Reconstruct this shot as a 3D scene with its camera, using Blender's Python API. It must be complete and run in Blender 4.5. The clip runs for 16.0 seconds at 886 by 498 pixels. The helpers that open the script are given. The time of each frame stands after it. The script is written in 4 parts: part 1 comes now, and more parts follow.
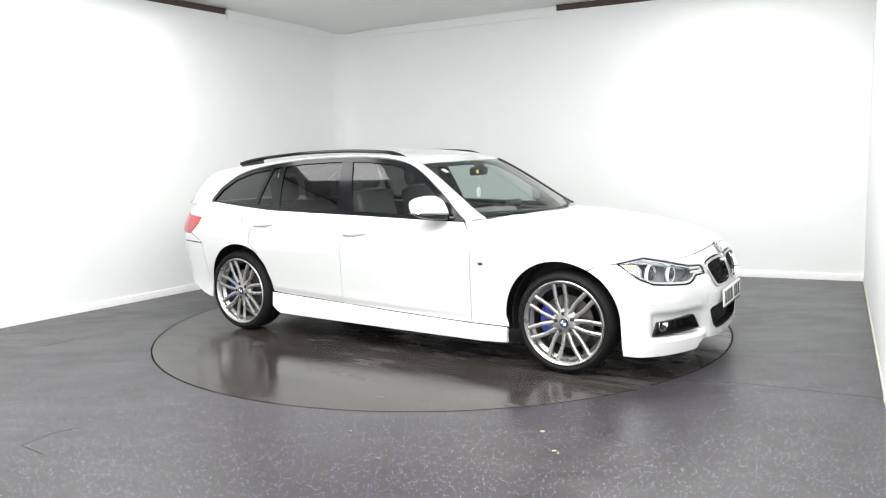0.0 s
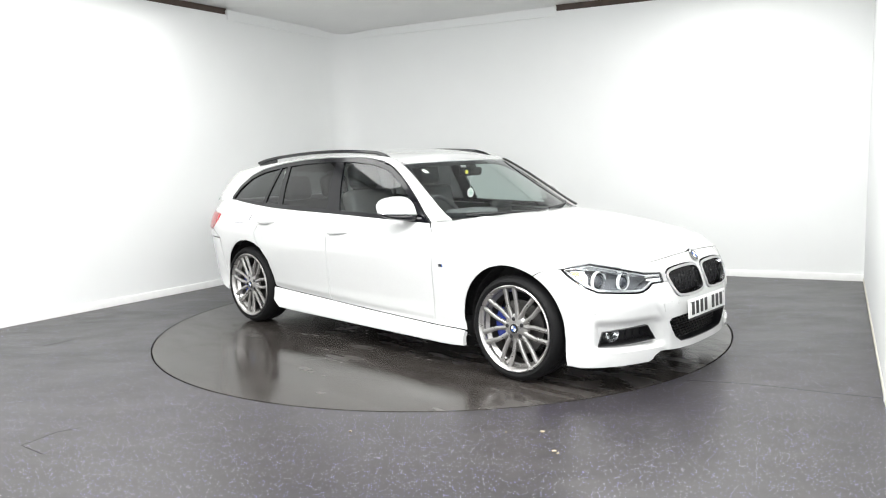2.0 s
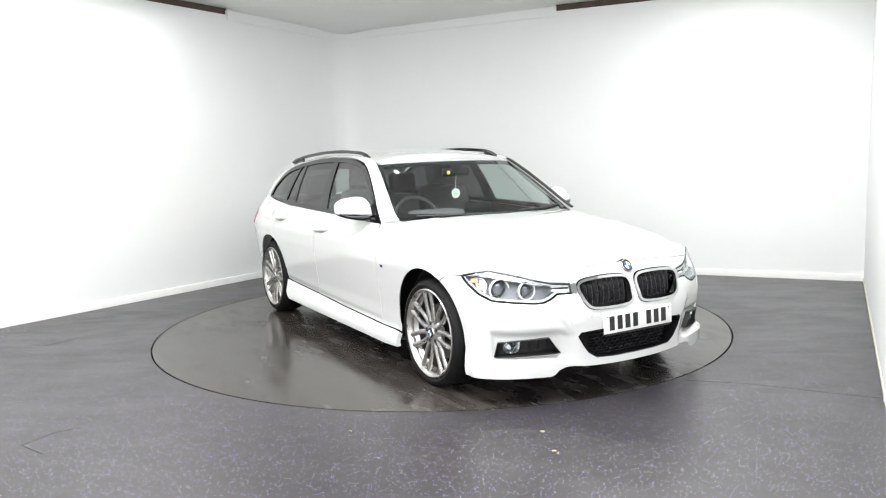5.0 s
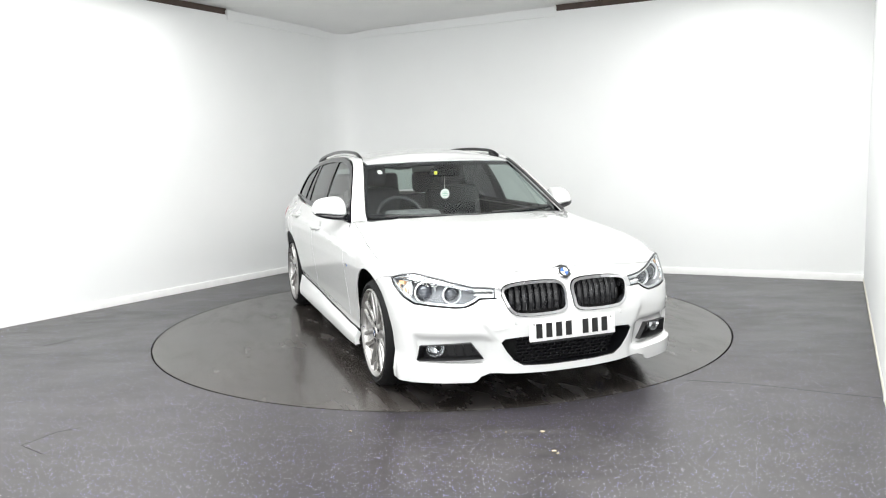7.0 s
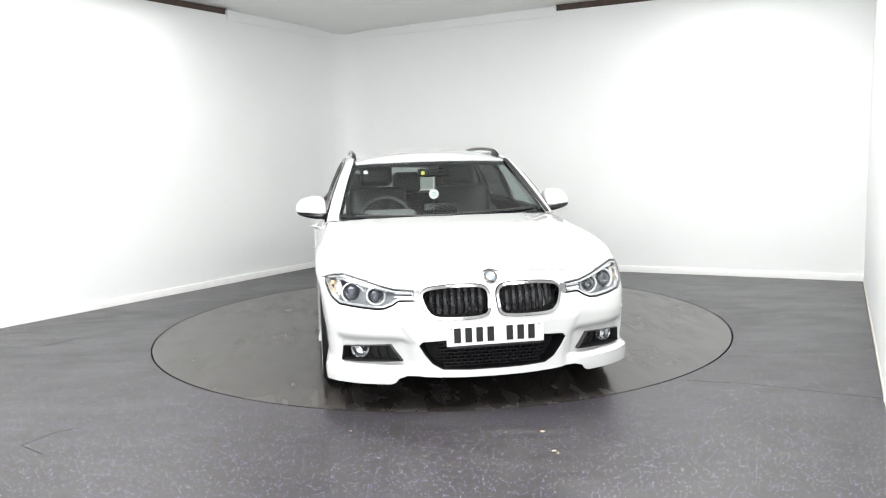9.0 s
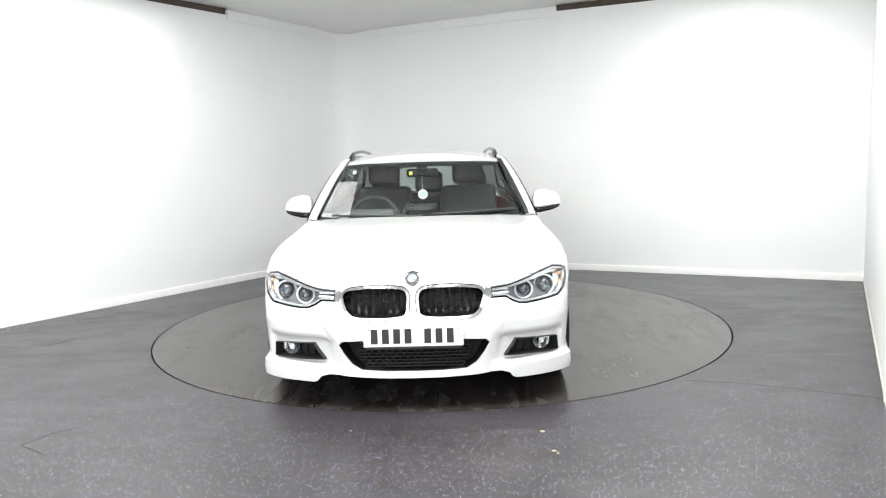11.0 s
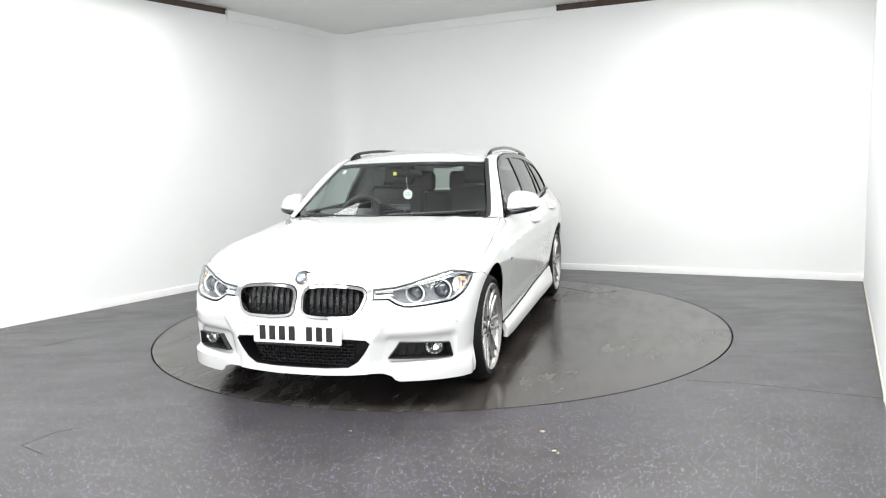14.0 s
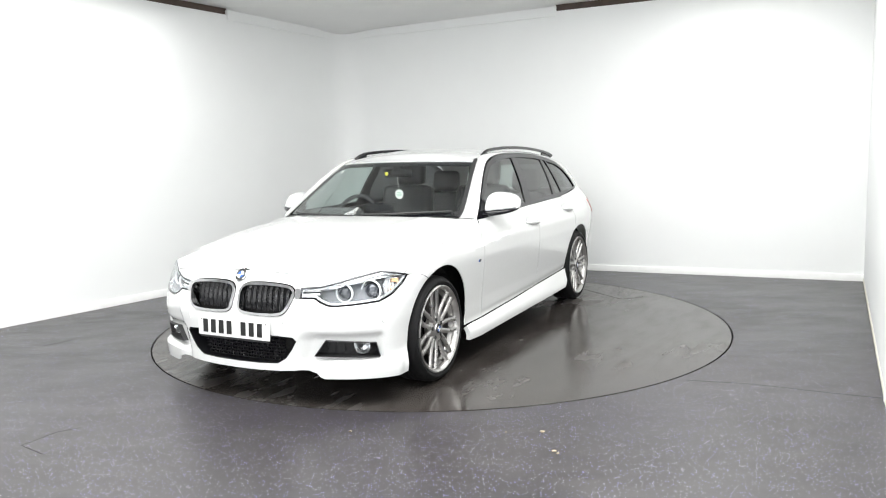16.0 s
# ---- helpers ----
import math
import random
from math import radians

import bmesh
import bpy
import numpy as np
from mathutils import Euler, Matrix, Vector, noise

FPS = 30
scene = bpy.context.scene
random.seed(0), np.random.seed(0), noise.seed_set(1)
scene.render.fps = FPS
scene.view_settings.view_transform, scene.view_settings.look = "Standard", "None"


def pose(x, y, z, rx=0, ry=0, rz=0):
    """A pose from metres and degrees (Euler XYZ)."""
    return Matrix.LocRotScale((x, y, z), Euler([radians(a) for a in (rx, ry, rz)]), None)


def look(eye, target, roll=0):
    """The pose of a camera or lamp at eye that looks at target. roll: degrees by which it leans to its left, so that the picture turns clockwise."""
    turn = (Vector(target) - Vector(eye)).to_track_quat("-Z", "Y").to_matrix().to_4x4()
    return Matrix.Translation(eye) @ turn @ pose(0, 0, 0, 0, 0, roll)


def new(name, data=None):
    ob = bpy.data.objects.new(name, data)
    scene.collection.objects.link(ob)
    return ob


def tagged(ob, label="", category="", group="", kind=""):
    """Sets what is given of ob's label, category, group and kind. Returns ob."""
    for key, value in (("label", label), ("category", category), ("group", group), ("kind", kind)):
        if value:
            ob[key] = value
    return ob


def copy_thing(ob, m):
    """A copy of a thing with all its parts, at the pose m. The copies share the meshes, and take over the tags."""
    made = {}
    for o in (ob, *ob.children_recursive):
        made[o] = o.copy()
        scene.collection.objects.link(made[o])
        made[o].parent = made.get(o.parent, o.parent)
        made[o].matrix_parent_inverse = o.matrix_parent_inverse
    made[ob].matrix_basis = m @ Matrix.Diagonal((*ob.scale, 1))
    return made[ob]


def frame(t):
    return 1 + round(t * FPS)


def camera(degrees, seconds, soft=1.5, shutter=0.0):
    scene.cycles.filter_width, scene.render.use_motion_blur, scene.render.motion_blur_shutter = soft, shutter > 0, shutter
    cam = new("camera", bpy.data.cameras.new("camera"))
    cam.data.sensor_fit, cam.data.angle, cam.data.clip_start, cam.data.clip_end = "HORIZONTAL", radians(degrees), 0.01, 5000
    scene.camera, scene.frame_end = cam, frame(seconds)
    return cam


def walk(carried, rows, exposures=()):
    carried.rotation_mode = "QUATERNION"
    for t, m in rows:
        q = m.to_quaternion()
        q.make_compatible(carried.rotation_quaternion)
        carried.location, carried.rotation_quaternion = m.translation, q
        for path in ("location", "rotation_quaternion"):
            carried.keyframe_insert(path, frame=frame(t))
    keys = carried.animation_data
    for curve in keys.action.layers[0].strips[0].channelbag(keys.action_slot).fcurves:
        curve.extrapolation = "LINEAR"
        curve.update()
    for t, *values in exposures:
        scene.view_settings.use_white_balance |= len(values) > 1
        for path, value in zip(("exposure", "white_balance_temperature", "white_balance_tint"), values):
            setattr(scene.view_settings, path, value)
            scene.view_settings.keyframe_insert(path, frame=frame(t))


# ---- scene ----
# camera: stands still before the turntable
cam = camera(61.09, 16.0, 1.1)
EYE = (0.0, -6.158, 1.351)
YAW, PITCH = radians(-0.2413), radians(-6.9496)
AIM = (EYE[0] - math.sin(YAW) * math.cos(PITCH), EYE[1] + math.cos(YAW) * math.cos(PITCH), EYE[2] + math.sin(PITCH))
walk(cam, [(0, look(EYE, AIM, -1.512)), (16, look(EYE, AIM, -1.512))])

# ---- light ----
world = bpy.data.worlds.new("world")
scene.world = world
world.use_nodes = True
world.node_tree.nodes["Background"].inputs[0].default_value = (.9, .95, 1, 1)
world.node_tree.nodes["Background"].inputs[1].default_value = 0.05
scene.view_settings.exposure = 0.02


# ceiling lights added out of view; places and sizes set to even the walls
def ceiling_lamp(x, y, sx, sy, watts, turn=0):
    data = bpy.data.lights.new("unseen_ceiling_light", "AREA")
    data.shape, data.size, data.size_y, data.energy, data.color = "RECTANGLE", sx, sy, watts, (.985, .992, .975)
    ob = new("unseen_ceiling_light", data)
    ob.matrix_world = pose(x, y, 2.96, 0, 0, turn)
    return ob


ceiling_lamp(-2.5, .15, 1.3, 2.1, 46, -34)
ceiling_lamp(2.25, .0, 1.2, 2.8, 62, -28)
ceiling_lamp(-.65, -3.2, 5.1, 2.1, 345)
ceiling_lamp(.0, -6.7, 6.0, 3.0, 110)
# unseen fill light, added behind the camera to lift the walls evenly
data = bpy.data.lights.new("rear_fill_light", "AREA")
data.shape, data.size, data.size_y, data.energy, data.color = "RECTANGLE", 8.8, 2.0, 290, (.975, .99, 1)
new("rear_fill_light", data).matrix_world = look((-.6, -9.0, 1.75), (.2, 0, 1.9))


# ---- materials ----
def shader(name):
    m = bpy.data.materials.new(name)
    m.use_nodes = True
    return m, m.node_tree, m.node_tree.nodes["Principled BSDF"]


def node(t, kind, **values):
    n = t.nodes.new("ShaderNode" + kind)
    for k, v in values.items():
        n.inputs[k.replace("_", " ")].default_value = v
    return n


def noise_node(t, scale, detail=4.0, rough=.55):
    c = t.nodes.new("ShaderNodeTexCoord")
    n = node(t, "TexNoise", Scale=scale, Detail=detail, Roughness=rough)
    t.links.new(c.outputs["Object"], n.inputs["Vector"])
    return n


def ramp(t, source, stops):
    r = t.nodes.new("ShaderNodeValToRGB")
    e = r.color_ramp.elements
    while len(e) < len(stops):
        e.new(.5)
    for k, (at, value) in enumerate(stops):
        e[k].position = at
        e[k].color = (*value, 1) if isinstance(value, tuple) else (value, value, value, 1)
    t.links.new(source, r.inputs[0])
    return r.outputs[0]


def plain(name, color, rough=.5, metal=0.0, coat=0.0, spread=.06, scale=30, bump=0.0, spec=.5):
    """A surface with slight mottling of colour and gloss, and fine relief."""
    m, t, b = shader(name)
    n = noise_node(t, scale)
    lo, hi = tuple(max(0, c * (1 - spread)) for c in color), tuple(min(1, c * (1 + spread)) for c in color)
    t.links.new(ramp(t, n.outputs[0], [(.3, lo), (.7, hi)]), b.inputs["Base Color"])
    t.links.new(ramp(t, n.outputs[0], [(.3, max(0, rough * .85)), (.7, min(1, rough * 1.15))]), b.inputs["Roughness"])
    b.inputs["Metallic"].default_value = metal
    b.inputs["Coat Weight"].default_value = coat
    b.inputs["Coat Roughness"].default_value = .04
    b.inputs["Specular IOR Level"].default_value = spec
    if bump:
        k = node(t, "Bump", Strength=bump, Distance=.002)
        t.links.new(noise_node(t, scale * 8).outputs[0], k.inputs["Height"])
        t.links.new(k.outputs[0], b.inputs["Normal"])
    return m


def glass(name, tint, gloss=.06, rough=.02):
    """Thin pane: tinted transmission with a mirror-like gloss on top that grows at glancing angles."""
    m, t, b = shader(name)
    t.nodes.remove(b)
    clear, shine, mix = node(t, "BsdfTransparent", Color=(*tint, 1)), node(t, "BsdfGlossy", Roughness=rough), t.nodes.new("ShaderNodeMixShader")
    facing, power, scale = node(t, "LayerWeight", Blend=.5), node(t, "Math"), node(t, "Math")
    power.operation, scale.operation = "POWER", "MULTIPLY_ADD"
    power.inputs[1].default_value = 4.5
    scale.inputs[1].default_value, scale.inputs[2].default_value = 1 - gloss, gloss
    t.links.new(facing.outputs["Facing"], power.inputs[0])
    t.links.new(power.outputs[0], scale.inputs[0])
    t.links.new(scale.outputs[0], mix.inputs[0])
    t.links.new(clear.outputs[0], mix.inputs[1])
    t.links.new(shine.outputs[0], mix.inputs[2])
    t.links.new(mix.outputs[0], t.nodes["Material Output"].inputs[0])
    return m


def floor_material(name, flecks, tone, dull, wear):
    m, t, b = shader(name)
    big, mid, fine = noise_node(t, .7, 4, .55), noise_node(t, 2.2, 4, .55), noise_node(t, 160, 2)
    stretch = t.nodes.new("ShaderNodeMapping")
    stretch.inputs["Scale"].default_value = (1, 2.6, 1)
    stretch.inputs["Rotation"].default_value = (0, 0, .35)
    t.links.new(mid.inputs["Vector"].links[0].from_socket, stretch.inputs[0])
    t.links.new(stretch.outputs[0], mid.inputs["Vector"])
    base = ramp(t, mid.outputs[0], [(.30, tuple(c * .9 for c in tone)), (.55, tone), (.75, tuple(c * 1.15 for c in tone))])
    grain = t.nodes.new("ShaderNodeMix")
    grain.data_type, grain.blend_type = "RGBA", "MULTIPLY"
    grain.inputs[0].default_value = .5
    t.links.new(base, grain.inputs[6])
    t.links.new(ramp(t, fine.outputs[0], [(.35, .8), (.65, 1.15)]), grain.inputs[7])
    colour = grain.outputs[2]
    # bright chips scattered in the vinyl
    v = node(t, "TexVoronoi", Scale=100.0)
    t.links.new(t.nodes["Texture Coordinate"].outputs["Object"], v.inputs["Vector"])
    dot = ramp(t, v.outputs["Distance"], [(.16, 1.0), (.25, 0.0)])
    pick = t.nodes.new("ShaderNodeSeparateColor")
    t.links.new(v.outputs["Color"], pick.inputs[0])
    few = ramp(t, pick.outputs[0], [(1 - flecks, 0.0), (1 - flecks + .02, 1.0)])
    hue = ramp(t, pick.outputs[1], [(.18, (.78, .76, .92)), (.3, (.30, .27, .68)), (.7, (.34, .30, .72)), (.8, (.34, .31, .36))])
    mask = node(t, "Math")
    mask.operation = "MULTIPLY"
    t.links.new(dot, mask.inputs[0])
    t.links.new(few, mask.inputs[1])
    mix = t.nodes.new("ShaderNodeMix")
    mix.data_type = "RGBA"
    t.links.new(mask.outputs[0], mix.inputs[0])
    t.links.new(colour, mix.inputs[6])
    t.links.new(hue, mix.inputs[7])
    t.links.new(mix.outputs[2], b.inputs["Base Color"])
    # worn gloss: polished patches and dull streaks
    gl = t.nodes.new("ShaderNodeMix")
    gl.data_type = "FLOAT"
    gl.inputs[0].default_value = .5
    t.links.new(ramp(t, big.outputs[0], [(.35, .20 + dull), (.65, .34 + dull)]), gl.inputs[2])
    t.links.new(ramp(t, mid.outputs[0], [(.40, .17 + dull), (.70, .30 + dull)]), gl.inputs[3])
    # pale scuffs and wiped marks, drawn out along one way
    scuff = node(t, "TexNoise", Scale=3.2, Detail=3.0, Roughness=.5)
    drawn = t.nodes.new("ShaderNodeMapping")
    drawn.inputs["Scale"].default_value = (1, 3.4, 1)
    drawn.inputs["Rotation"].default_value = (0, 0, .9)
    t.links.new(t.nodes["Texture Coordinate"].outputs["Object"], drawn.inputs[0])
    t.links.new(drawn.outputs[0], scuff.inputs["Vector"])
    worn = node(t, "Math")
    worn.operation = "MULTIPLY"
    t.links.new(ramp(t, scuff.outputs[0], [(.36, 0.0), (.76, 1.0)]), worn.inputs[0])
    t.links.new(ramp(t, big.outputs[0], [(.40, 0.0), (.60, wear)]), worn.inputs[1])
    rough = node(t, "Math")
    rough.operation = "ADD"
    t.links.new(gl.outputs[0], rough.inputs[0])
    t.links.new(worn.outputs[0], rough.inputs[1])
    t.links.new(rough.outputs[0], b.inputs["Roughness"])
    pale = t.nodes.new("ShaderNodeMix")
    pale.data_type = "RGBA"
    t.links.new(worn.outputs[0], pale.inputs[0])
    t.links.new(mix.outputs[2], pale.inputs[6])
    pale.inputs[7].default_value = (.30, .29, .28, 1)
    t.links.new(pale.outputs[2], b.inputs["Base Color"])
    k = node(t, "Bump", Strength=.03 + max(0, dull) * .3, Distance=.001)
    t.links.new(fine.outputs[0], k.inputs["Height"])
    t.links.new(k.outputs[0], b.inputs["Normal"])
    return m


WALL = plain("wall_paint", (.85, .86, .855), .55, spread=.015, scale=1.2, bump=.05)
CEILING = plain("ceiling_paint", (.86, .86, .85), .8, spread=.02, scale=2)
SKIRTING = plain("skirting_paint", (.84, .84, .83), .4, spread=.03, scale=9)
GAP = plain("gap_shade_brown", (.09, .065, .055), .8, spread=.3, scale=6)
EDGE = plain("yellowed_edge_strip", (.62, .61, .52), .5, spread=.1)
FLOOR = floor_material("speckled_vinyl", .50, (.030, .0275, .029), .10, .12)
DISC = floor_material("worn_vinyl", .015, (.031, .0265, .024), -.06, .15)
PIT = plain("dark_pit", (.01, .01, .01), .9)
PAINT = plain("white_car_paint", (.65, .655, .65), .22, coat=1.0, spread=.01, scale=60)
GLOSS_BLACK = plain("gloss_black_trim", (.005, .005, .007), .12, spec=.4)
BLACK = plain("black_plastic", (.018, .018, .019), .5, bump=.1)
CAVITY = plain("dark_cavity", (.006, .006, .006), .85)
RUBBER = plain("tyre_rubber", (.006, .006, .0065), .7, spread=.25, scale=40, bump=.2, spec=.22)
ALLOY = plain("machined_alloy", (.44, .43, .42), .30, metal=.9, spread=.06)
ALLOY_DARK = plain("grey_alloy", (.26, .25, .24), .35, metal=.85)
CHROME = plain("chrome", (.60, .60, .61), .10, metal=1.0)
STEEL = plain("brake_steel", (.16, .155, .15), .38, metal=1.0, spread=.15, scale=80)
BLUE = plain("blue_caliper_paint", (.03, .055, .33), .3, coat=.4)
REFLECTOR = plain("lamp_reflector", (.80, .81, .82), .16, metal=.85)
LAMP_GREY = plain("lamp_bezel_grey", (.20, .205, .22), .30, metal=.3)
AMBER = plain("amber_reflector", (.72, .42, .22), .25, coat=.5)
RED = plain("red_tail_lens", (.40, .006, .01), .18, coat=.5)
PLATE = plain("plate_white", (.80, .80, .79), .35, spread=.02)
INK = plain("plate_black", (.012, .012, .012), .4)
LOGO_BLUE = plain("badge_blue", (.06, .13, .36), .25, coat=.5)
WHITE = plain("white_plastic", (.8, .8, .78), .4)
GREEN = plain("green_ink", (.25, .5, .38), .5)
YELLOW = plain("yellow_plastic", (.75, .72, .06), .4)
CABIN = plain("dark_cabin_trim", (.10, .103, .105), .6, bump=.15)
SEAT = plain("black_leather", (.035, .035, .038), .42, spread=.15, bump=.2)
LINING = plain("grey_headlining", (.20, .20, .195), .9)
SCREEN = glass("windscreen_glass", (.82, .88, .86), .07)
DOOR_GLASS = glass("door_glass", (.66, .74, .72), .07)
TINTED = glass("privacy_glass", (.12, .125, .13), .06)
LENS = glass("lamp_lens", (.95, .97, .98), .035)
REAR_GLASS = glass("rear_screen_glass", (.50, .56, .53), .06)
BAR = plain("grille_bar_black", (.006, .006, .007), .32)
GRILLE_BAR = plain("gloss_black_grille", (.004, .004, .005), .28, spec=.35)

PROJECTOR = plain("dark_projector_glass", (.045, .048, .06), .08, metal=.2, coat=1.0)
HALO = plain("lamp_ring", (.86, .87, .88), .25, coat=.6)

# ---- mesh helpers ----
from mathutils.geometry import delaunay_2d_cdt


def finish(name, bm, material, parent=None, label="", smooth_angle=35):
    me = bpy.data.meshes.new(name)
    bmesh.ops.recalc_face_normals(bm, faces=bm.faces) if parent is None else None
    for f in bm.faces:
        f.smooth = True
    bm.to_mesh(me)
    bm.free()
    me.set_sharp_from_angle(angle=radians(smooth_angle))
    me.materials.append(material)
    ob = new(name, me)
    ob.parent = parent
    return tagged(ob, label)


def part(name, bm, material, parent, label=""):
    """Links a bmesh as one mesh object under a thing or a part."""
    return finish(name, bm, material, parent, label)


def inside(q, loop):
    hit, j = False, len(loop) - 1
    for i in range(len(loop)):
        (xi, yi), (xj, yj) = loop[i], loop[j]
        if (yi > q[1]) != (yj > q[1]) and q[0] < (xj - xi) * (q[1] - yi) / (yj - yi) + xi:
            hit = not hit
        j = i
    return hit


def dense(loop, step):
    out = []
    for i in range(len(loop)):
        a, b = np.array(loop[i], float), np.array(loop[(i + 1) % len(loop)], float)
        n = max(1, int(np.hypot(*(b - a)) / step + .5))
        out += [tuple(a + (b - a) * k / n) for k in range(n)]
    return out


def rounded(loop, n=4):
    """A closed loop drawn smoothly through its corners."""
    p = np.array(loop, float)
    out = []
    for i in range(len(p)):
        a, b, c, d = p[i - 1], p[i], p[(i + 1) % len(p)], p[(i + 2) % len(p)]
        for k in range(n):
            t = k / n
            out.append(tuple(.5 * (2 * b + (c - a) * t + (2 * a - 5 * b + 4 * c - d) * t * t + (3 * b - a - 3 * c + d) * t ** 3)))
    return out


def shrink(loop, d):
    """The loop moved inwards by d (outwards if negative)."""
    p = np.array(loop, float)
    area = sum(p[i][0] * p[(i + 1) % len(p)][1] - p[(i + 1) % len(p)][0] * p[i][1] for i in range(len(p)))
    out = []
    for i in range(len(p)):
        t = p[(i + 1) % len(p)] - p[i - 1]
        t /= max(1e-9, np.hypot(*t))
        n = np.array((-t[1], t[0])) * (1 if area > 0 else -1)
        out.append(tuple(p[i] + n * d))
    return out


def mirror(half):
    """Closes a loop given for one half, from the centre line round to it again."""
    tail = [(-a, b) for a, b in reversed(half) if abs(a) > 1e-6]
    return list(half) + tail


def thicken(bm, depth):
    """Gives an open sheet a back, depth behind it, and closes its border."""
    bmesh.ops.dissolve_degenerate(bm, dist=1e-6, edges=bm.edges)
    bm.normal_update()
    front, border = bm.faces[:], [(e.verts[0], e.verts[1], e.link_loops[0].vert == e.verts[0]) for e in bm.edges if len(e.link_faces) == 1]
    back = {}
    for v in bm.verts[:]:
        n = sum((f.normal * f.calc_area() for f in v.link_faces), Vector())
        back[v] = v.co - (n.normalized() if n.length > 1e-12 else Vector()) * depth
    back = {v: bm.verts.new(p) for v, p in back.items()}
    for f in front:
        bm.faces.new([back[v] for v in reversed(f.verts)])
    for a, b, ahead in border:
        if not ahead:
            a, b = b, a
        bm.faces.new((b, a, back[a], back[b]))


def panel(loop, place, step=.03, depth=.012, holes=(), out=None):
    """A curved sheet with thickness: the loop (and holes) in the plane of place(u, v) -> point, filled and mapped. out: roughly its outer side."""
    edge, inner = dense(loop, step), [dense(h, step) for h in holes]
    pts, edges = [], []
    for l in [edge, *inner]:
        k = len(pts)
        pts += l
        edges += [(k + i, k + (i + 1) % len(l)) for i in range(len(l))]
    us, vs = [p[0] for p in edge], [p[1] for p in edge]
    border = np.array(pts)
    for u in np.arange(min(us) + step / 2, max(us), step):
        for v in np.arange(min(vs) + step / 2, max(vs), step):
            if inside((u, v), edge) and not any(inside((u, v), h) for h in inner) and np.min(np.hypot(border[:, 0] - u, border[:, 1] - v)) > step * .45:
                pts.append((u, v))
    vv, _, ff, *_ = delaunay_2d_cdt([Vector(p) for p in pts], edges, [], 0, 1e-6)
    bm = bmesh.new()
    made = [bm.verts.new(place(p[0], p[1])) for p in vv]
    for f in ff:
        c = sum((vv[i] for i in f), Vector((0, 0))) / len(f)
        if inside(c, edge) and not any(inside(c, h) for h in inner):
            try:
                bm.faces.new([made[i] for i in f])
            except ValueError:
                pass
    bmesh.ops.delete(bm, geom=[v for v in bm.verts if not v.link_faces], context="VERTS")
    bm.normal_update()
    if out is not None and sum((f.normal * f.calc_area() for f in bm.faces), Vector()).dot(Vector(out)) < 0:
        bmesh.ops.reverse_faces(bm, faces=bm.faces)
        bm.normal_update()
    if depth:
        thicken(bm, depth)
    return bm


def tube(path, r, n=8, flat=1.0, closed=False, up=(0, 0, 1), taper=False):
    """A rod along a path; r may be a list. flat squeezes it along up."""
    bm = bmesh.new()
    P = [Vector(p) for p in path]
    rings = []
    for i, p in enumerate(P):
        a, b = (P[i - 1], P[(i + 1) % len(P)]) if closed else (P[max(0, i - 1)], P[min(len(P) - 1, i + 1)])
        t = (b - a).normalized()
        s = t.cross(Vector(up)).normalized()
        w = s.cross(t).normalized()
        rr = r[i] if isinstance(r, (list, tuple)) else r
        rings.append([bm.verts.new(p + s * rr * math.cos(2 * math.pi * k / n) + w * rr * flat * math.sin(2 * math.pi * k / n)) for k in range(n)])
    for i in range(len(rings) - (0 if closed else 1)):
        a, b = rings[i], rings[(i + 1) % len(rings)]
        for k in range(n):
            bm.faces.new((a[k], a[(k + 1) % n], b[(k + 1) % n], b[k]))
    if not closed:
        bm.faces.new(rings[0][::-1])
        bm.faces.new(rings[-1])
    bmesh.ops.recalc_face_normals(bm, faces=bm.faces)
    return bm


def block(size, at=(0, 0, 0), bevel=.01, seg=2, m=None):
    bm = bmesh.new()
    bmesh.ops.create_cube(bm, size=1, matrix=Matrix.Diagonal((*size, 1)))
    if bevel:
        bmesh.ops.bevel(bm, geom=bm.edges[:], offset=bevel, segments=seg, affect="EDGES", profile=.5)
    bm.transform(m if m else Matrix.Translation(at))
    return bm


def lathe(profile, n=48, m=None, caps=False):
    """Turns (radius, along) round the y axis."""
    bm = bmesh.new()
    rings = [[bm.verts.new((r * math.cos(2 * math.pi * k / n), a, r * math.sin(2 * math.pi * k / n))) for k in range(n)] for r, a in profile]
    for a, b in zip(rings, rings[1:]):
        for k in range(n):
            bm.faces.new((a[k], a[(k + 1) % n], b[(k + 1) % n], b[k]))
    if caps:
        bm.faces.new(rings[0])
        bm.faces.new(rings[-1][::-1])
    bmesh.ops.remove_doubles(bm, verts=bm.verts, dist=1e-5)
    bmesh.ops.recalc_face_normals(bm, faces=bm.faces)
    if m:
        bm.transform(m)
    return bm


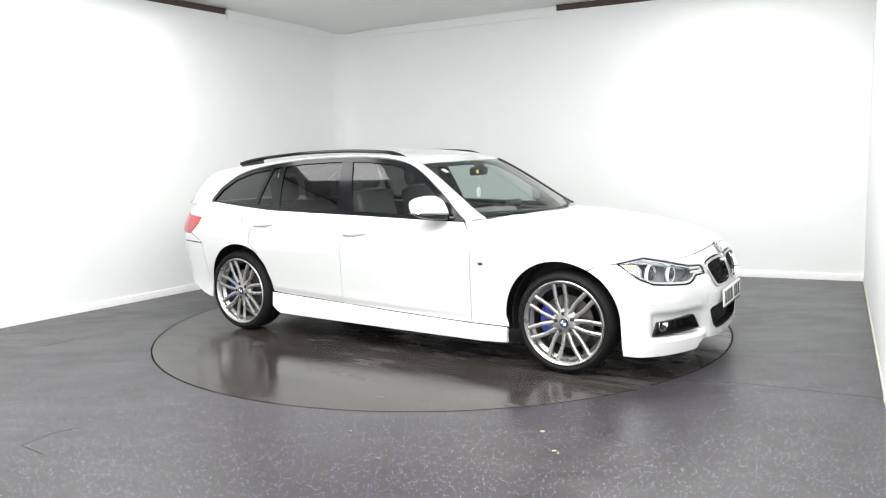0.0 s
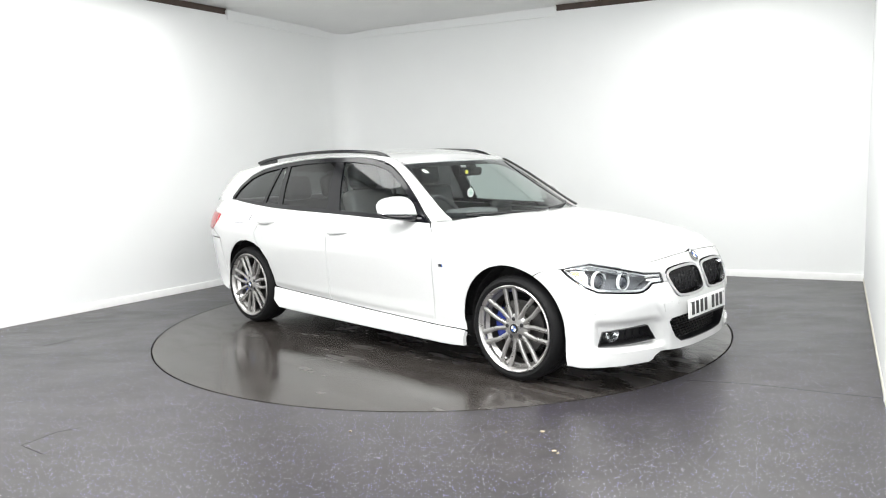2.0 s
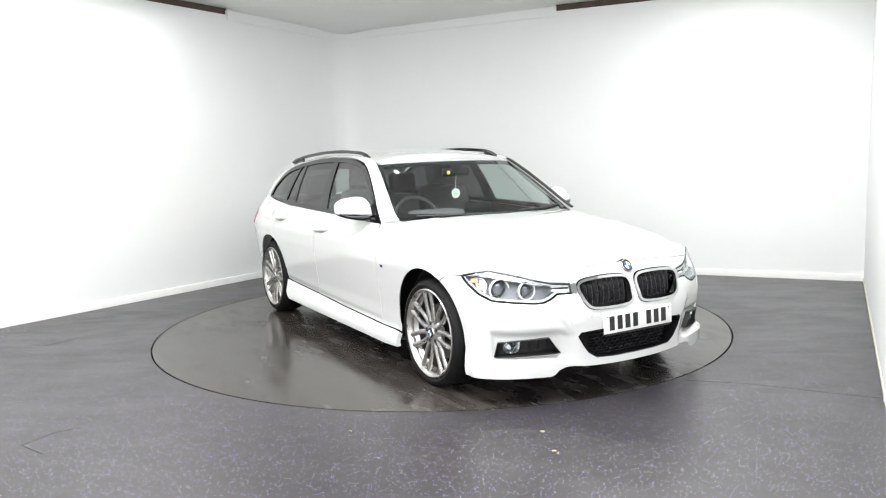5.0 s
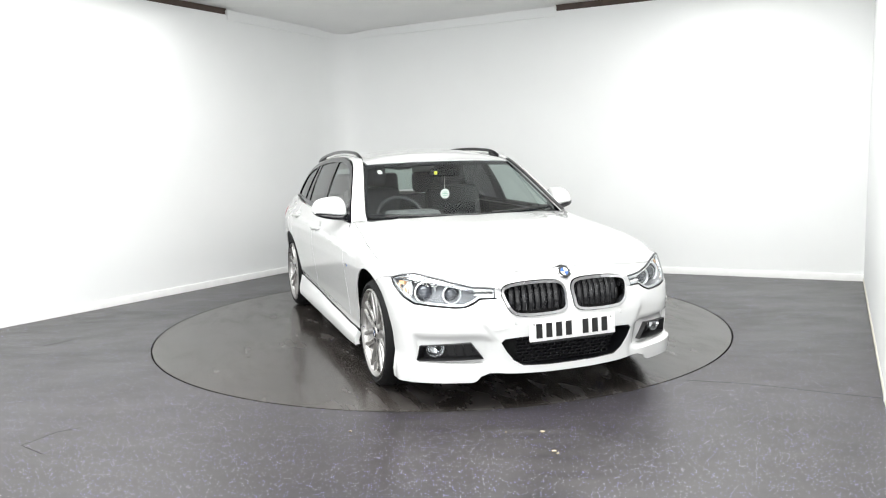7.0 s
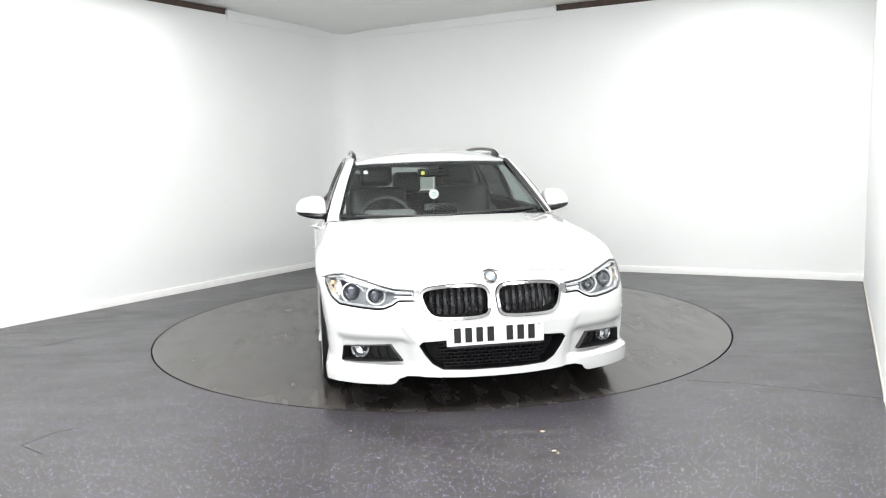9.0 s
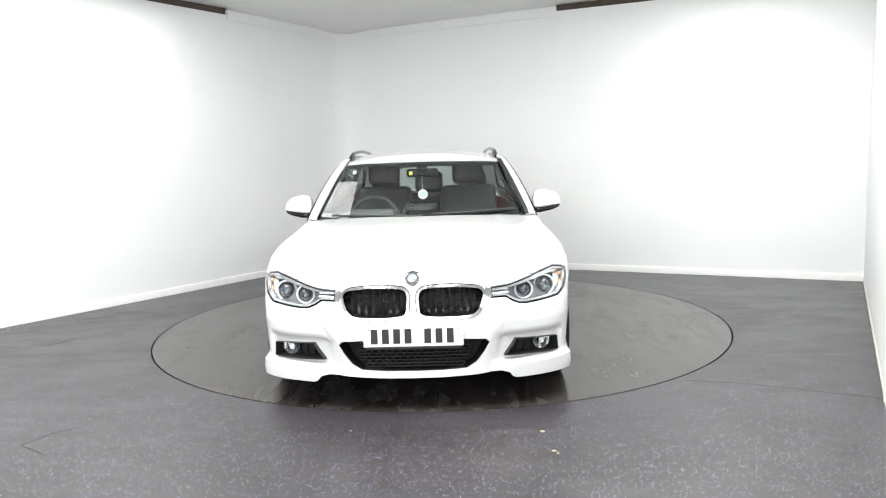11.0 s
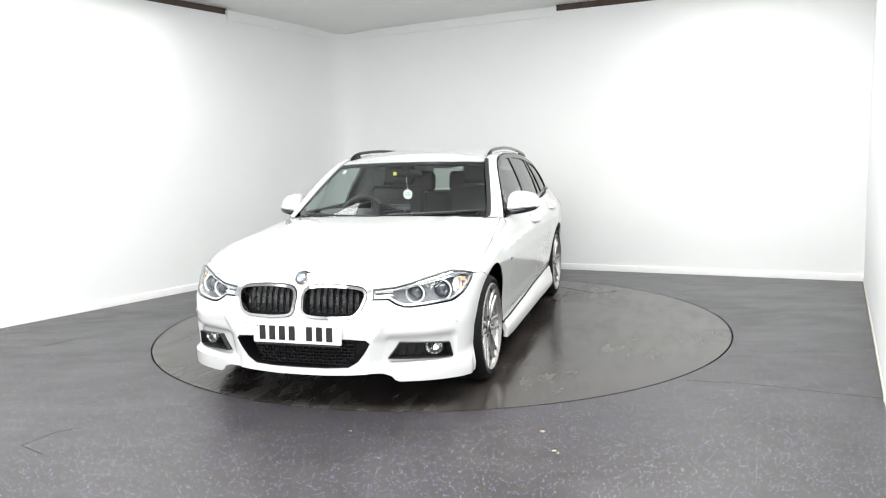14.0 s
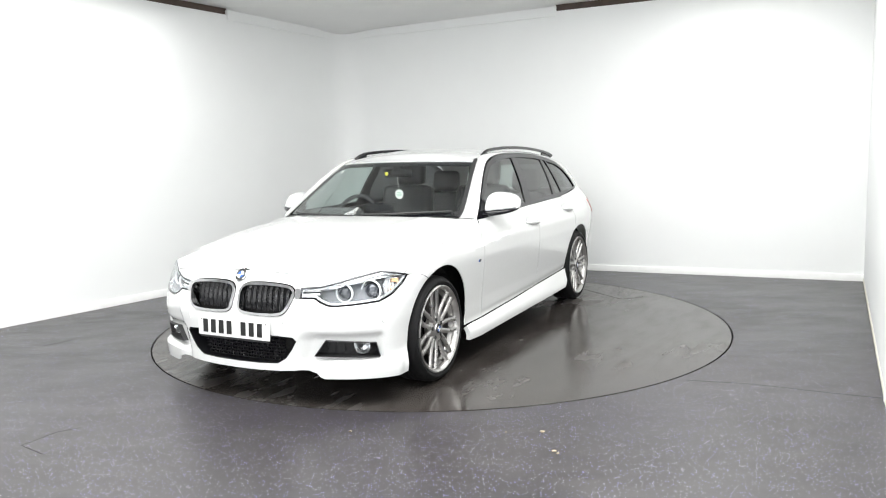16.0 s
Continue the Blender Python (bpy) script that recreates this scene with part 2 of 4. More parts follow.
def strip(a, b, n=4, bulge=0.0, depth=.012, out=(0, 0, 1)):
    """A sheet between two edges of equally many points, bulged outwards."""
    bm = bmesh.new()
    rows = []
    for p, q in zip(a, b):
        p, q = Vector(p), Vector(q)
        rows.append([p.lerp(q, k / n) for k in range(n + 1)])
    g = [[bm.verts.new(v) for v in r] for r in rows]
    for r, t in zip(g, g[1:]):
        for k in range(n):
            bm.faces.new((r[k], r[k + 1], t[k + 1], t[k]))
    bm.normal_update()
    if sum((f.normal * f.calc_area() for f in bm.faces), Vector()).dot(Vector(out)) < 0:
        bmesh.ops.reverse_faces(bm, faces=bm.faces)
        bm.normal_update()
    if bulge:
        push = [(v, v.normal.copy(), math.sin(math.pi * k / n)) for r in g for k, v in enumerate(r)]
        for v, nn, w in push:
            v.co += nn * bulge * w
        bm.normal_update()
    if depth:
        thicken(bm, depth)
    return bm


def merged(*bms):
    out = bmesh.new()
    for b in bms:
        me = bpy.data.meshes.new("tmp")
        b.to_mesh(me)
        b.free()
        out.from_mesh(me)
        bpy.data.meshes.remove(me)
    return out

# ---- body surface ----
def spline(points, n):
    """Catmull-Rom through points, n samples a span."""
    p = np.array(points, float)
    p = np.vstack([2 * p[0] - p[1], p, 2 * p[-1] - p[-2]])
    out = []
    for i in range(1, len(p) - 2):
        for k in range(n):
            t = k / n
            out.append(0.5 * (2 * p[i] + (p[i + 1] - p[i - 1]) * t + (2 * p[i - 1] - 5 * p[i] + 4 * p[i + 1] - p[i + 2]) * t * t
                              + (3 * p[i] - p[i - 1] - 3 * p[i + 1] + p[i + 2]) * t ** 3))
    out.append(p[-2])
    return np.array(out)


def smooth(a, b, x):
    t = min(1.0, max(0.0, (x - a) / (b - a)))
    return t * t * (3 - 2 * t)


PLAN = spline([(2.203, 0), (2.199, .2), (2.170, .4), (2.085, .61), (1.998, .754), (1.885, .858), (1.74, .900), (1.58, .911), (1.4, .917), (1.0, .912),
               (0.4, .908), (-.3, .908), (-.9, .911), (-1.4, .917), (-1.75, .895), (-2.0, .845), (-2.2, .75), (-2.33, .6), (-2.39, .4), (-2.42, .2), (-2.425, 0)], 20)
ARC = np.concatenate([[0], np.cumsum(np.hypot(*np.diff(PLAN, axis=0).T))])
AXLE = float(np.interp(-1.405, -PLAN[:400, 0], ARC[:400]))
ARC = np.interp(ARC, [0, .6, AXLE, 10], [0, .6, 1.3996, 10 - AXLE + 1.3996])
TAN = np.gradient(PLAN, axis=0)
TAN /= np.hypot(*TAN.T)[:, None]
SIDE_Z = [.10, .15, .20, .25, .30, .40, .55, .68, .78, .84, .90, .96, 1.02, 1.10]
SIDE_D = [-.055, -.016, -.012, -.028, -.046, -.040, -.019, -.003, .0, -.014, -.040, -.075, -.12, -.2]
NOSE_Z = [.10, .16, .20, .28, .36, .48, .56, .62, .68, .73, .78, .84, .90]
NOSE_D = [-.06, -.015, -.012, -.012, -.004, .0, -.012, -.035, -.062, -.095, -.15, -.25, -.40]


def s_at(x):
    """Length along the plan curve where the flank has this x."""
    k = np.argsort(PLAN[:, 0])
    return float(np.interp(x, PLAN[k, 0], ARC[k]))


GRIPS = [(2.995, .840), (3.90, .882)]
SHOULDER_S, SHOULDER_Z = [1.0, 1.1, 1.25, 1.4, 1.8, 2.1, 2.4], [.745, .755, .80, .838, .905, .955, 1.10]


def flank(s, z, out=0.0):
    """Point of the lower body at length s round the plan and height z, on the car's left; out metres off the surface."""
    x, y = np.interp(s, ARC, PLAN[:, 0]), np.interp(s, ARC, PLAN[:, 1])
    tx, ty = np.interp(s, ARC, TAN[:, 0]), np.interp(s, ARC, TAN[:, 1])
    nx, ny = ty, -tx
    w = smooth(.75, 1.25, s)
    d = (1 - w) * np.interp(z, NOSE_Z, NOSE_D) + w * np.interp(z, SIDE_Z, SIDE_D)
    if .95 < s < 2.4:
        t = min(1.0, max(0.0, (z - np.interp(s, SHOULDER_S, SHOULDER_Z) + .12) / .12))
        d -= .075 * (1 - math.sqrt(max(0.0, 1 - t * t))) * smooth(.95, 1.15, s)
    if 1.5 < s < 4.75:
        d -= .017 * smooth(0, .020, z - np.interp(s, [1.5, 2.05, 3.1, 4.0, 4.7], [.74, .762, .823, .872, .905])) * smooth(1.5, 1.9, s) * (1 - smooth(4.5, 4.75, s))
    if 1.7 < s < 3.95:
        seam = np.interp(s, [1.79, 2.05, 2.68, 3.15, 3.76, 3.85], [.262, .262, .279, .301, .331, .338])
        d -= .015 * (1 - smooth(seam + .004, seam + .050, z)) * smooth(seam - .03, seam, z) * smooth(1.7, 1.85, s) * (1 - smooth(3.8, 3.95, s))
    for s0, z0 in GRIPS if 2.8 < s < 4.1 else ():
        if abs(s - s0) < .12 and abs(z - z0) < .06:
            d -= .012 * max(0.0, 1 - ((s - s0) / .085) ** 2 - ((z - z0) / .034) ** 2) ** .5
    d += out
    return np.array((x + nx * d, y + ny * d, z))


def cabin(x, z):
    """Half width of the cabin's side at x and height z."""
    base = np.interp(x, [-2.3, -1.9, -1.5, -.8, 0, .7, 1.1], [.66, .735, .775, .80, .815, .812, .79])
    return base - .36 * (z - .95) - .28 * max(0, z - 1.1) ** 1.5

# ---- room ----
TABLE_R = 2.268
LEFT_A, LEFT_B = Vector((-5.60, -2.523)), Vector((-1.25, 3.934))
BACK_B = Vector((4.267, 1.295))
BACK_A = Vector((-1.2, 3.918))
RIGHT_END = Vector((2.30, -2.40))


def wall(name, a, b, z0, z1, thick=.12, inward=(0, 0)):
    """A straight wall slab; its room face runs from a to b."""
    d = (b - a).normalized()
    n = Vector((-d.y, d.x))
    if n.dot(Vector(inward) - a) > 0:
        n = -n
    bm = bmesh.new()
    q = [bm.verts.new((*p, z)) for z in (z0, z1) for p in (a, b, b + n * thick, a + n * thick)]
    for f in ((0, 1, 5, 4), (1, 2, 6, 5), (2, 3, 7, 6), (3, 0, 4, 7), (4, 5, 6, 7), (3, 2, 1, 0)):
        bm.faces.new([q[i] for i in f])
    return tagged(finish(name, bm, WALL), "plain matt white studio wall", "wall", kind="structure")


def sweep(path, section, name, material, label, category):
    """A moulding: section (outwards from the wall face into the room, height) along a plan path."""
    bm = bmesh.new()
    P = [Vector(p) for p in path]
    rings = []
    for i, p in enumerate(P):
        t = (P[min(len(P) - 1, i + 1)] - P[max(0, i - 1)]).normalized()
        n = Vector((t.y, -t.x))
        rings.append([bm.verts.new((*(p + n * u), z)) for u, z in section])
    k = len(section)
    for a, b in zip(rings, rings[1:]):
        for j in range(k):
            bm.faces.new((a[j], a[(j + 1) % k], b[(j + 1) % k], b[j]))
    bm.faces.new(rings[0])
    bm.faces.new(rings[-1][::-1])
    return tagged(finish(name, bm, material), label, category, kind="structure")


# rounded corner between the left and the back wall
DL, DB = (LEFT_B - LEFT_A).normalized(), (BACK_B - BACK_A).normalized()
k = (DB.x * (LEFT_A.y - BACK_A.y) - DB.y * (LEFT_A.x - BACK_A.x)) / (DB.y * DL.x - DB.x * DL.y)
CORNER = LEFT_A + DL * k
REACH = 0.42
arc = []
for i in range(17):
    t = i / 16
    p0, p1, p2 = CORNER - DL * REACH, CORNER, CORNER + DB * REACH
    arc.append(p0 * (1 - t) ** 2 + p1 * 2 * t * (1 - t) + p2 * t * t)
wall("wall_west", LEFT_A, arc[0], 0, 2.976)
wall("wall_north", arc[-1], BACK_B, 0, 2.976)
wall("wall_east", BACK_B, RIGHT_END, 0, 3.06, inward=(0, 0))
sweep(arc, [(0, 0), (0, 2.94), (-.12, 2.94), (-.12, 0)], "wall_corner", WALL, "smooth white rounded corner between two walls", "wall")
# raised board that bends round the corner above the walls
c0, c1 = Vector((-2.284, 2.399)), Vector((1.398, 2.671))
HIGH = lambda f: 3.028 - .064 * math.sin(math.pi * f) ** 1.2
band = [c0] + [c0.lerp(arc[0], f) for f in (.33, .66)] + arc + [arc[-1].lerp(c1, f) for f in (.25, .5, .75)] + [c1]
bm = bmesh.new()
rows = []
for i, p in enumerate(band):
    t = (band[min(len(band) - 1, i + 1)] - band[max(0, i - 1)]).normalized()
    n, f = Vector((t.y, -t.x)), i / (len(band) - 1)
    rows.append([bm.verts.new((*(p + n * u), z)) for u, z in ((.012, 2.925 - .03 * math.sin(math.pi * f)), (.014, HIGH(f)), (-.02, HIGH(f)), (-.02, 2.9))])
for a, b in zip(rows, rows[1:]):
    for j in range(4):
        bm.faces.new((a[j], a[(j + 1) % 4], b[(j + 1) % 4], b[j]))
bm.faces.new(rows[0])
bm.faces.new(rows[-1][::-1])
tagged(finish("trim_corner_band", bm, WALL), "thin bent white board covering the gap above the walls", "trim", kind="structure")
# ceiling lining that sags from the ceiling down to the bent board's top edge
last = len(band) - 1
sag = strip([(*p, HIGH(i / last) + .001) for i, p in enumerate(band)], [(*c0.lerp(c1, i / last), 3.0545) for i in range(last + 1)], 5, 0, .003, (0, 0, -1))
tagged(finish("ceiling_sag", sag, CEILING), "pale sagging ceiling lining over the wall corner", "ceiling", kind="structure")
# shadow gap over the walls, put in as dark brown strips
sweep([LEFT_A, arc[0]], [(-.05, 2.976), (-.05, 3.055), (-.11, 3.055), (-.11, 2.976)], "trim_gap_west", GAP, "dark brown strip coloured as the shaded gap over the wall", "trim")
sweep([arc[-1], BACK_B], [(-.05, 2.976), (-.05, 3.055), (-.11, 3.055), (-.11, 2.976)], "trim_gap_north", GAP, "dark brown strip coloured as the shaded gap over the wall", "trim")
# skirting boards
SKIRT = [(0, .0), (.016, .0), (.016, .062), (.012, .07), (0, .07)]
sweep([LEFT_A] + arc + [BACK_B], SKIRT, "baseboard_north", SKIRTING, "low white painted skirting board", "skirting")
sweep([BACK_B, RIGHT_END], [(0, 0), (.006, 0), (.006, .03), (0, .034)], "baseboard_east", EDGE, "low off-white edge strip along the wall's foot", "skirting")
# unseen hall walls, added behind the camera to close the room and bounce light
HALL = [RIGHT_END, Vector((4.6, -3.4)), Vector((4.6, -9.2)), Vector((-5.6, -9.2)), LEFT_A]
for i, (a, b) in enumerate(zip(HALL, HALL[1:])):
    wall(["wall_unseen_east_return", "wall_unseen_east", "wall_unseen_south", "wall_unseen_west"][i], a, b, 0, 3.06, inward=(0, -6) if i else (3, -5))
bm = block((11.6, 15, .1), (-.4, -2.2, 3.106), 0)
tagged(finish("ceiling", bm, CEILING), "flat pale grey painted ceiling", "ceiling", kind="structure")

circle = lambda r, n=128: [(r * math.cos(2 * math.pi * i / n), r * math.sin(2 * math.pi * i / n)) for i in range(n)]
bm = panel([(-6.2, -9.4), (5, -9.4), (5, 4.6), (-6.2, 4.6)], lambda u, v: (u, v, 0), 3.0, .04, [circle(TABLE_R + .006)], out=(0, 0, 1))
tagged(finish("floor", bm, FLOOR, smooth_angle=10), "dark grey speckled safety vinyl floor with worn gloss", "floor", kind="structure")
bm = block((6, 6, .02), (0, 0, -.09), 0)
tagged(finish("floor_pit", bm, PIT), "dark pit under the turntable", "floor", kind="structure")


def disc_half(k):
    """Half of the round vinyl cover, with a fine seam along the chord."""
    n, r = 90, TABLE_R - .006
    return [(r * math.cos(math.pi * i / n + (.0006 if i == 0 else -.0006 if i == n else 0)), k * r * math.sin(math.pi * i / n + (.0006 if i == 0 else -.0006 if i == n else 0))) for i in range(n + 1)]


turntable = tagged(new("turntable"), "round dark vinyl turntable flush with the floor", "turntable")
part("deck", lathe([(.0001, -.006), (TABLE_R - .012, -.006), (TABLE_R - .012, -.05), (.0001, -.05)], 160, Matrix.Rotation(radians(90), 4, "X")), PIT, turntable, "dark steel deck")
for k in (1, -1):
    part("vinyl_cover", panel(disc_half(k), lambda u, v: (u, v, 0), .5, .005, out=(0, 0, 1)), DISC, turntable, "worn dark grey vinyl cover")
# edges of a let-in hatch, and scuffs
HATCH = [(-1.95, .50), (-1.402, 1.15), (-1.60, 1.345)]
for a, b in zip(HATCH, HATCH[1:]):
    part("hatch_seam", tube([(*a, 0), (*b, 0)], .006, 6, .2), PIT, turntable)


def mark(name, pts, w, material, label):
    """A thin strip let into the floor."""
    bm = tube([(x, y, 0) for x, y in pts], w, 6, .25)
    return tagged(finish(name, bm, material), label, "seam", kind="structure")


mark("floor_seam", [(-3.05, -.524), (-2.913, -.342)], .004, PIT, "short open seam in the vinyl")
mark("floor_seam", [(-1.90, -2.36), (-1.998, -2.423), (-2.085, -2.594), (-1.921, -2.713)], .0025, PIT, "fine corner seam in the vinyl")
mark("floor_seam", [(1.444, -1.833), (1.785, -1.943), (2.019, -2.072), (2.36, -2.253)], .0025, PIT, "fine seam in the vinyl")
CRUMB = plain("leaf_scrap", (.42, .36, .26), .8, spread=.3)
for x, y, r in ((-.473, -2.533, .010), (.479, -2.615, .013), (.498, -2.86, .012), (.512, -2.885, .008), (.30, -2.60, .006)):
    bm = bmesh.new()
    bmesh.ops.create_icosphere(bm, subdivisions=1, radius=r, matrix=pose(x, y, r * .35) @ Matrix.Diagonal((1, .7, .4, 1)))
    for v in bm.verts:
        v.co += Vector(noise.noise_vector(v.co * 90)) * r * .3
    tagged(finish("debris_scrap", bm, CRUMB), "tiny pale scrap of debris on the floor", "debris", "scraps on the floor")

# ---- car ----
car = tagged(new("car"), "white estate car with black trim and grey alloy wheels", "car")


def side_of(sign, out=0.0):
    def place(s, z):
        x, y, zz = flank(s, z, out)
        return (x, sign * y, zz)
    return place


def nose(out=0.0):
    def place(u, z):
        x, y, zz = flank(abs(u), z, out)
        return (x, math.copysign(y, u), zz)
    return place


def cabin_side(sign, out=0.0):
    return lambda x, z: (x, sign * (cabin(x, z) + out), z)


SF, SR, ARCH_R, ARCH_Z = s_at(1.405) + .029, s_at(-1.405) - .026, .373, .334


def arch_edge(s0, a0, a1, step):
    return [(s0 + ARCH_R * math.cos(radians(a)), ARCH_Z + ARCH_R * math.sin(radians(a))) for a in range(a0, a1, step)]


HEADLAMP = [(1.070, .709), (.99, .725), (.90, .735), (.86, .727), (.74, .706), (.61, .677), (.55, .664), (.437, .657), (.435, .612), (.516, .611), (.552, .588), (.594, .571), (.636, .568), (.74, .575), (.86, .585), (.945, .618), (1.025, .668)]
KIDNEY = [(.388, .638), (.365, .665), (.30, .676), (.20, .681), (.10, .679), (.045, .668), (.024, .635), (.026, .58), (.034, .540), (.075, .522), (.18, .517), (.30, .522), (.345, .545), (.372, .59)]
KIDNEY = rounded(KIDNEY, 3)
INTAKE = [(0, .402), (.28, .402), (.385, .396), (.405, .375), (.375, .325), (.335, .275), (.28, .243), (.15, .236), (0, .234)]
FOG = [(.838, .356), (.75, .366), (.565, .377), (.535, .335), (.500, .290), (.60, .283), (.75, .277), (.860, .273)]

# bumper with its openings; the fold over the fog openings stands proud
bumper_half = [(0, .741), (.20, .738), (.35, .731), (.50, .719), (.62, .712), (.705, .705), (.61, .684), (.55, .671), (.43, .664), (.422, .640), (.422, .606), (.512, .604), (.546, .581), (.59, .564), (.636, .561), (.74, .568), (.865, .578), (.953, .613), (1.035, .663), (1.080, .702), (1.112, .700), (1.16, .696), (1.20, .682)]
bumper_half += arch_edge(SF, 120, 181, 6)
bumper_half += [(1.048, .25), (1.038, .158), (.90, .160), (.75, .163), (.56, .166), (.535, .176), (.515, .200), (.47, .214), (.30, .203), (.15, .197), (0, .195)]


def bumper_place(u, z):
    s = abs(u)
    edge = np.interp(z, [.25, .38, .42, .48], [.385, .405, .445, .485])
    slope = -.008 * smooth(edge, edge + .022, s) * (1 - smooth(.46, .53, z)) * (1 - smooth(.50, .75, s))
    hollow = -.024 * smooth(edge + .02, edge + .09, s) * (1 - smooth(.855, .885, s)) * smooth(.25, .27, z) * (1 - smooth(.386, .424, z))
    lip = .022 * (1 - smooth(.245, .262, z)) * smooth(.40, .52, s) * (1 - smooth(.95, 1.03, s))
    x, y, zz = flank(s, z, slope + hollow + lip)
    return (x, math.copysign(y, u), zz)


def both(loop):
    return [loop, [(-a, b) for a, b in loop]]


front_bumper = part("front_bumper", panel(mirror(bumper_half), bumper_place, .015, .006, [*both(shrink(KIDNEY, -.010)), mirror(INTAKE), *both(FOG)], out=(1, 0, 0)), PAINT, car, "white sculpted front bumper with three openings")

# bonnet
front_edge = [(0, .7445), (.2, .7415), (.35, .7345), (.5, .7225), (.62, .7155), (.71, .709), (.75, .716), (.86, .736), (.905, .743), (1.0, .732), (1.06, .716)]
shut = [(1.10, .7345), (1.25, .7785), (1.4, .8155), (1.6, .8505), (1.8, .8825), (2.0, .9155), (2.10, .9335)]
rim = np.array([flank(s, z) for s, z in front_edge + shut])
order = np.argsort(rim[:, 0])
CROWN_X = [.55, .75, 1.0, 1.3, 1.6, 1.85, 2.0, 2.07, 2.11]
CROWN_Z = [1.0, .985, .965, .935, .895, .85, .808, .775, .744]


def bonnet_place(x, y):
    e, w, c = np.interp(x, rim[order, 0], rim[order, 2]), np.interp(x, rim[order, 0], rim[order, 1]), np.interp(x, CROWN_X, CROWN_Z)
    t = min(1.0, abs(y) / max(.02, w))
    ridge = .006 * math.exp(-((abs(y) - .40 - .12 * (2.0 - x)) / .03) ** 2) * smooth(2.1, 1.8, x) if x < 2.1 else 0
    return (x, y, c - (c - e) * t ** 2.8 + ridge)


bonnet_half = [(p[0], p[1]) for p in rim] + [(.80, .70), (.93, .5), (1.0, .25), (1.02, 0)]
loop = [(x, y) for x, y in bonnet_half] + [(x, -y) for x, y in reversed(bonnet_half) if y > 1e-6]
part("bonnet", panel(loop, bonnet_place, .045, .006, out=(0, 0, 1)), PAINT, car, "white bonnet with soft creases")
# near-black sheet below the bonnet, standing in for shade in its shut lines
part("bonnet_gap_shade", panel(shrink(loop, -.006), lambda x, y: Vector(bonnet_place(x, y)) - Vector((.004, 0, .010)), .06, .006, out=(0, 0, 1)), CAVITY, car, "near-black sheet that shades the bonnet's shut lines")

SILL_SEAM = [(1.79, .262), (2.05, .262), (2.68, .278), (3.15, .300), (3.76, .330), (3.85, .338)]
BELT = lambda x: .927 + (.68 - x) * .0318 - .004
for sign in (1, -1):
    P, out = side_of(sign), (0, sign, 0)
    a_back = arch_edge(SF, 0, 120, 7)
    fender = [(1.203, .6845), (1.162, .6980), (1.109, .7045), (1.07, .7115), (1.066, .7135), (1.10, .7315), (1.25, .776), (1.4, .813), (1.6, .848), (1.8, .880), (2.0, .913), (2.10, .931), (2.118, .925), (2.045, .84), (2.0365, .76), (2.0505, .5), (2.0625, .262), (1.782, .262)] + a_back
    part("front_wing", panel(fender, P, .024, .006, out=out), PAINT, car)
    front_door = [(2.128, .923), (2.05, .84), (2.041, .76), (2.055, .5), (2.067, .263), (2.68, .282), (3.1535, .304), (3.1435, .5), (3.1195, .76), (3.115, .953), (2.7, .940)]
    rear_door = [(3.121, .953), (3.124, .76), (3.148, .5), (3.158, .304), (3.76, .334), (3.838, .342), (3.848, .42), (3.90, .56), (3.985, .66), (4.045, .72), (4.04, .79), (3.99, .88), (3.93, .975), (3.5, .962)]
    for name, l in (("front_door", front_door), ("rear_door", rear_door)):
        door = part(name, panel(l, P, .0135, .006, out=out), PAINT, car)
        s0, z0 = (2.995, .828) if name == "front_door" else (3.90, .870)
        # pull handle standing off the skin, with a shallow cup behind it
        path = [flank(s0 - .105 + .21 * i / 10, z0 + .006 - .012 * i / 10, .006 + .024 * math.sin(math.pi * i / 10) ** .5) for i in range(11)]
        part("handle", tube([(p[0], sign * (p[1] if 1 < i < 9 else p[1] - .004), p[2]) for i, p in enumerate(path)], [.008, .013, .016, .017, .017, .017, .017, .017, .016, .013, .009], 10, .95), PAINT, door, "white pull handle")
    sill = [(1.775, .166), (1.96, .157), (2.68, .166), (3.4, .178), (3.75, .186), (3.835, .24), (3.855, .338), (3.76, .331), (3.15, .301), (2.68, .279), (2.05, .259), (1.785, .258)]
    part("side_skirt", panel(sill, side_of(sign, .012), .03, .03, out=out), PAINT, car, "white flared side skirt")
    # near-black sheet behind both doors puts shade into the gaps between panels
    part("door_gap_shade", panel([(1.9, .20), (3.8, .22), (4.0, .7), (4.0, .95), (3.1, .94), (2.2, .90), (2.0, .8), (1.95, .4)], side_of(sign, -.024), .03, .004, out=out), CAVITY, car)
    quarter = [(3.936, .978), (3.996, .88), (4.046, .79), (4.051, .72), (3.99, .655), (3.905, .555), (3.854, .42), (3.846, .342)] + arch_edge(SR, 176, -1, -8) + [(4.60, .40), (4.63, .705), (4.76, .765), (4.80, .776), (4.70, .85), (4.675, .908), (4.95, .925), (4.98, 1.02), (4.6, 1.03), (4.3, 1.005)]
    part("rear_quarter", panel(quarter, P, .025, .006, out=out), PAINT, car)
    lid = [(4.15, .852), (4.17, .955), (4.19, .965), (4.39, .972), (4.41, .955), (4.385, .865), (4.36, .850)]
    # grey sheet edging the flap stands in for its shaded gap
    part("fuel_flap_gap_shade", panel(shrink(lid, -.005), side_of(sign, .0008), .04, .001, out=out), LAMP_GREY, car) if sign < 0 else None
    part("fuel_flap", panel(lid, side_of(sign, .0025), .04, .002, out=out), PAINT, car) if sign < 0 else None
    tail = [(4.677, .908), (4.70, .85), (4.80, .778), (4.9, .772), (5.25, .785), (5.27, .87), (5.2, .925), (4.95, .925)]
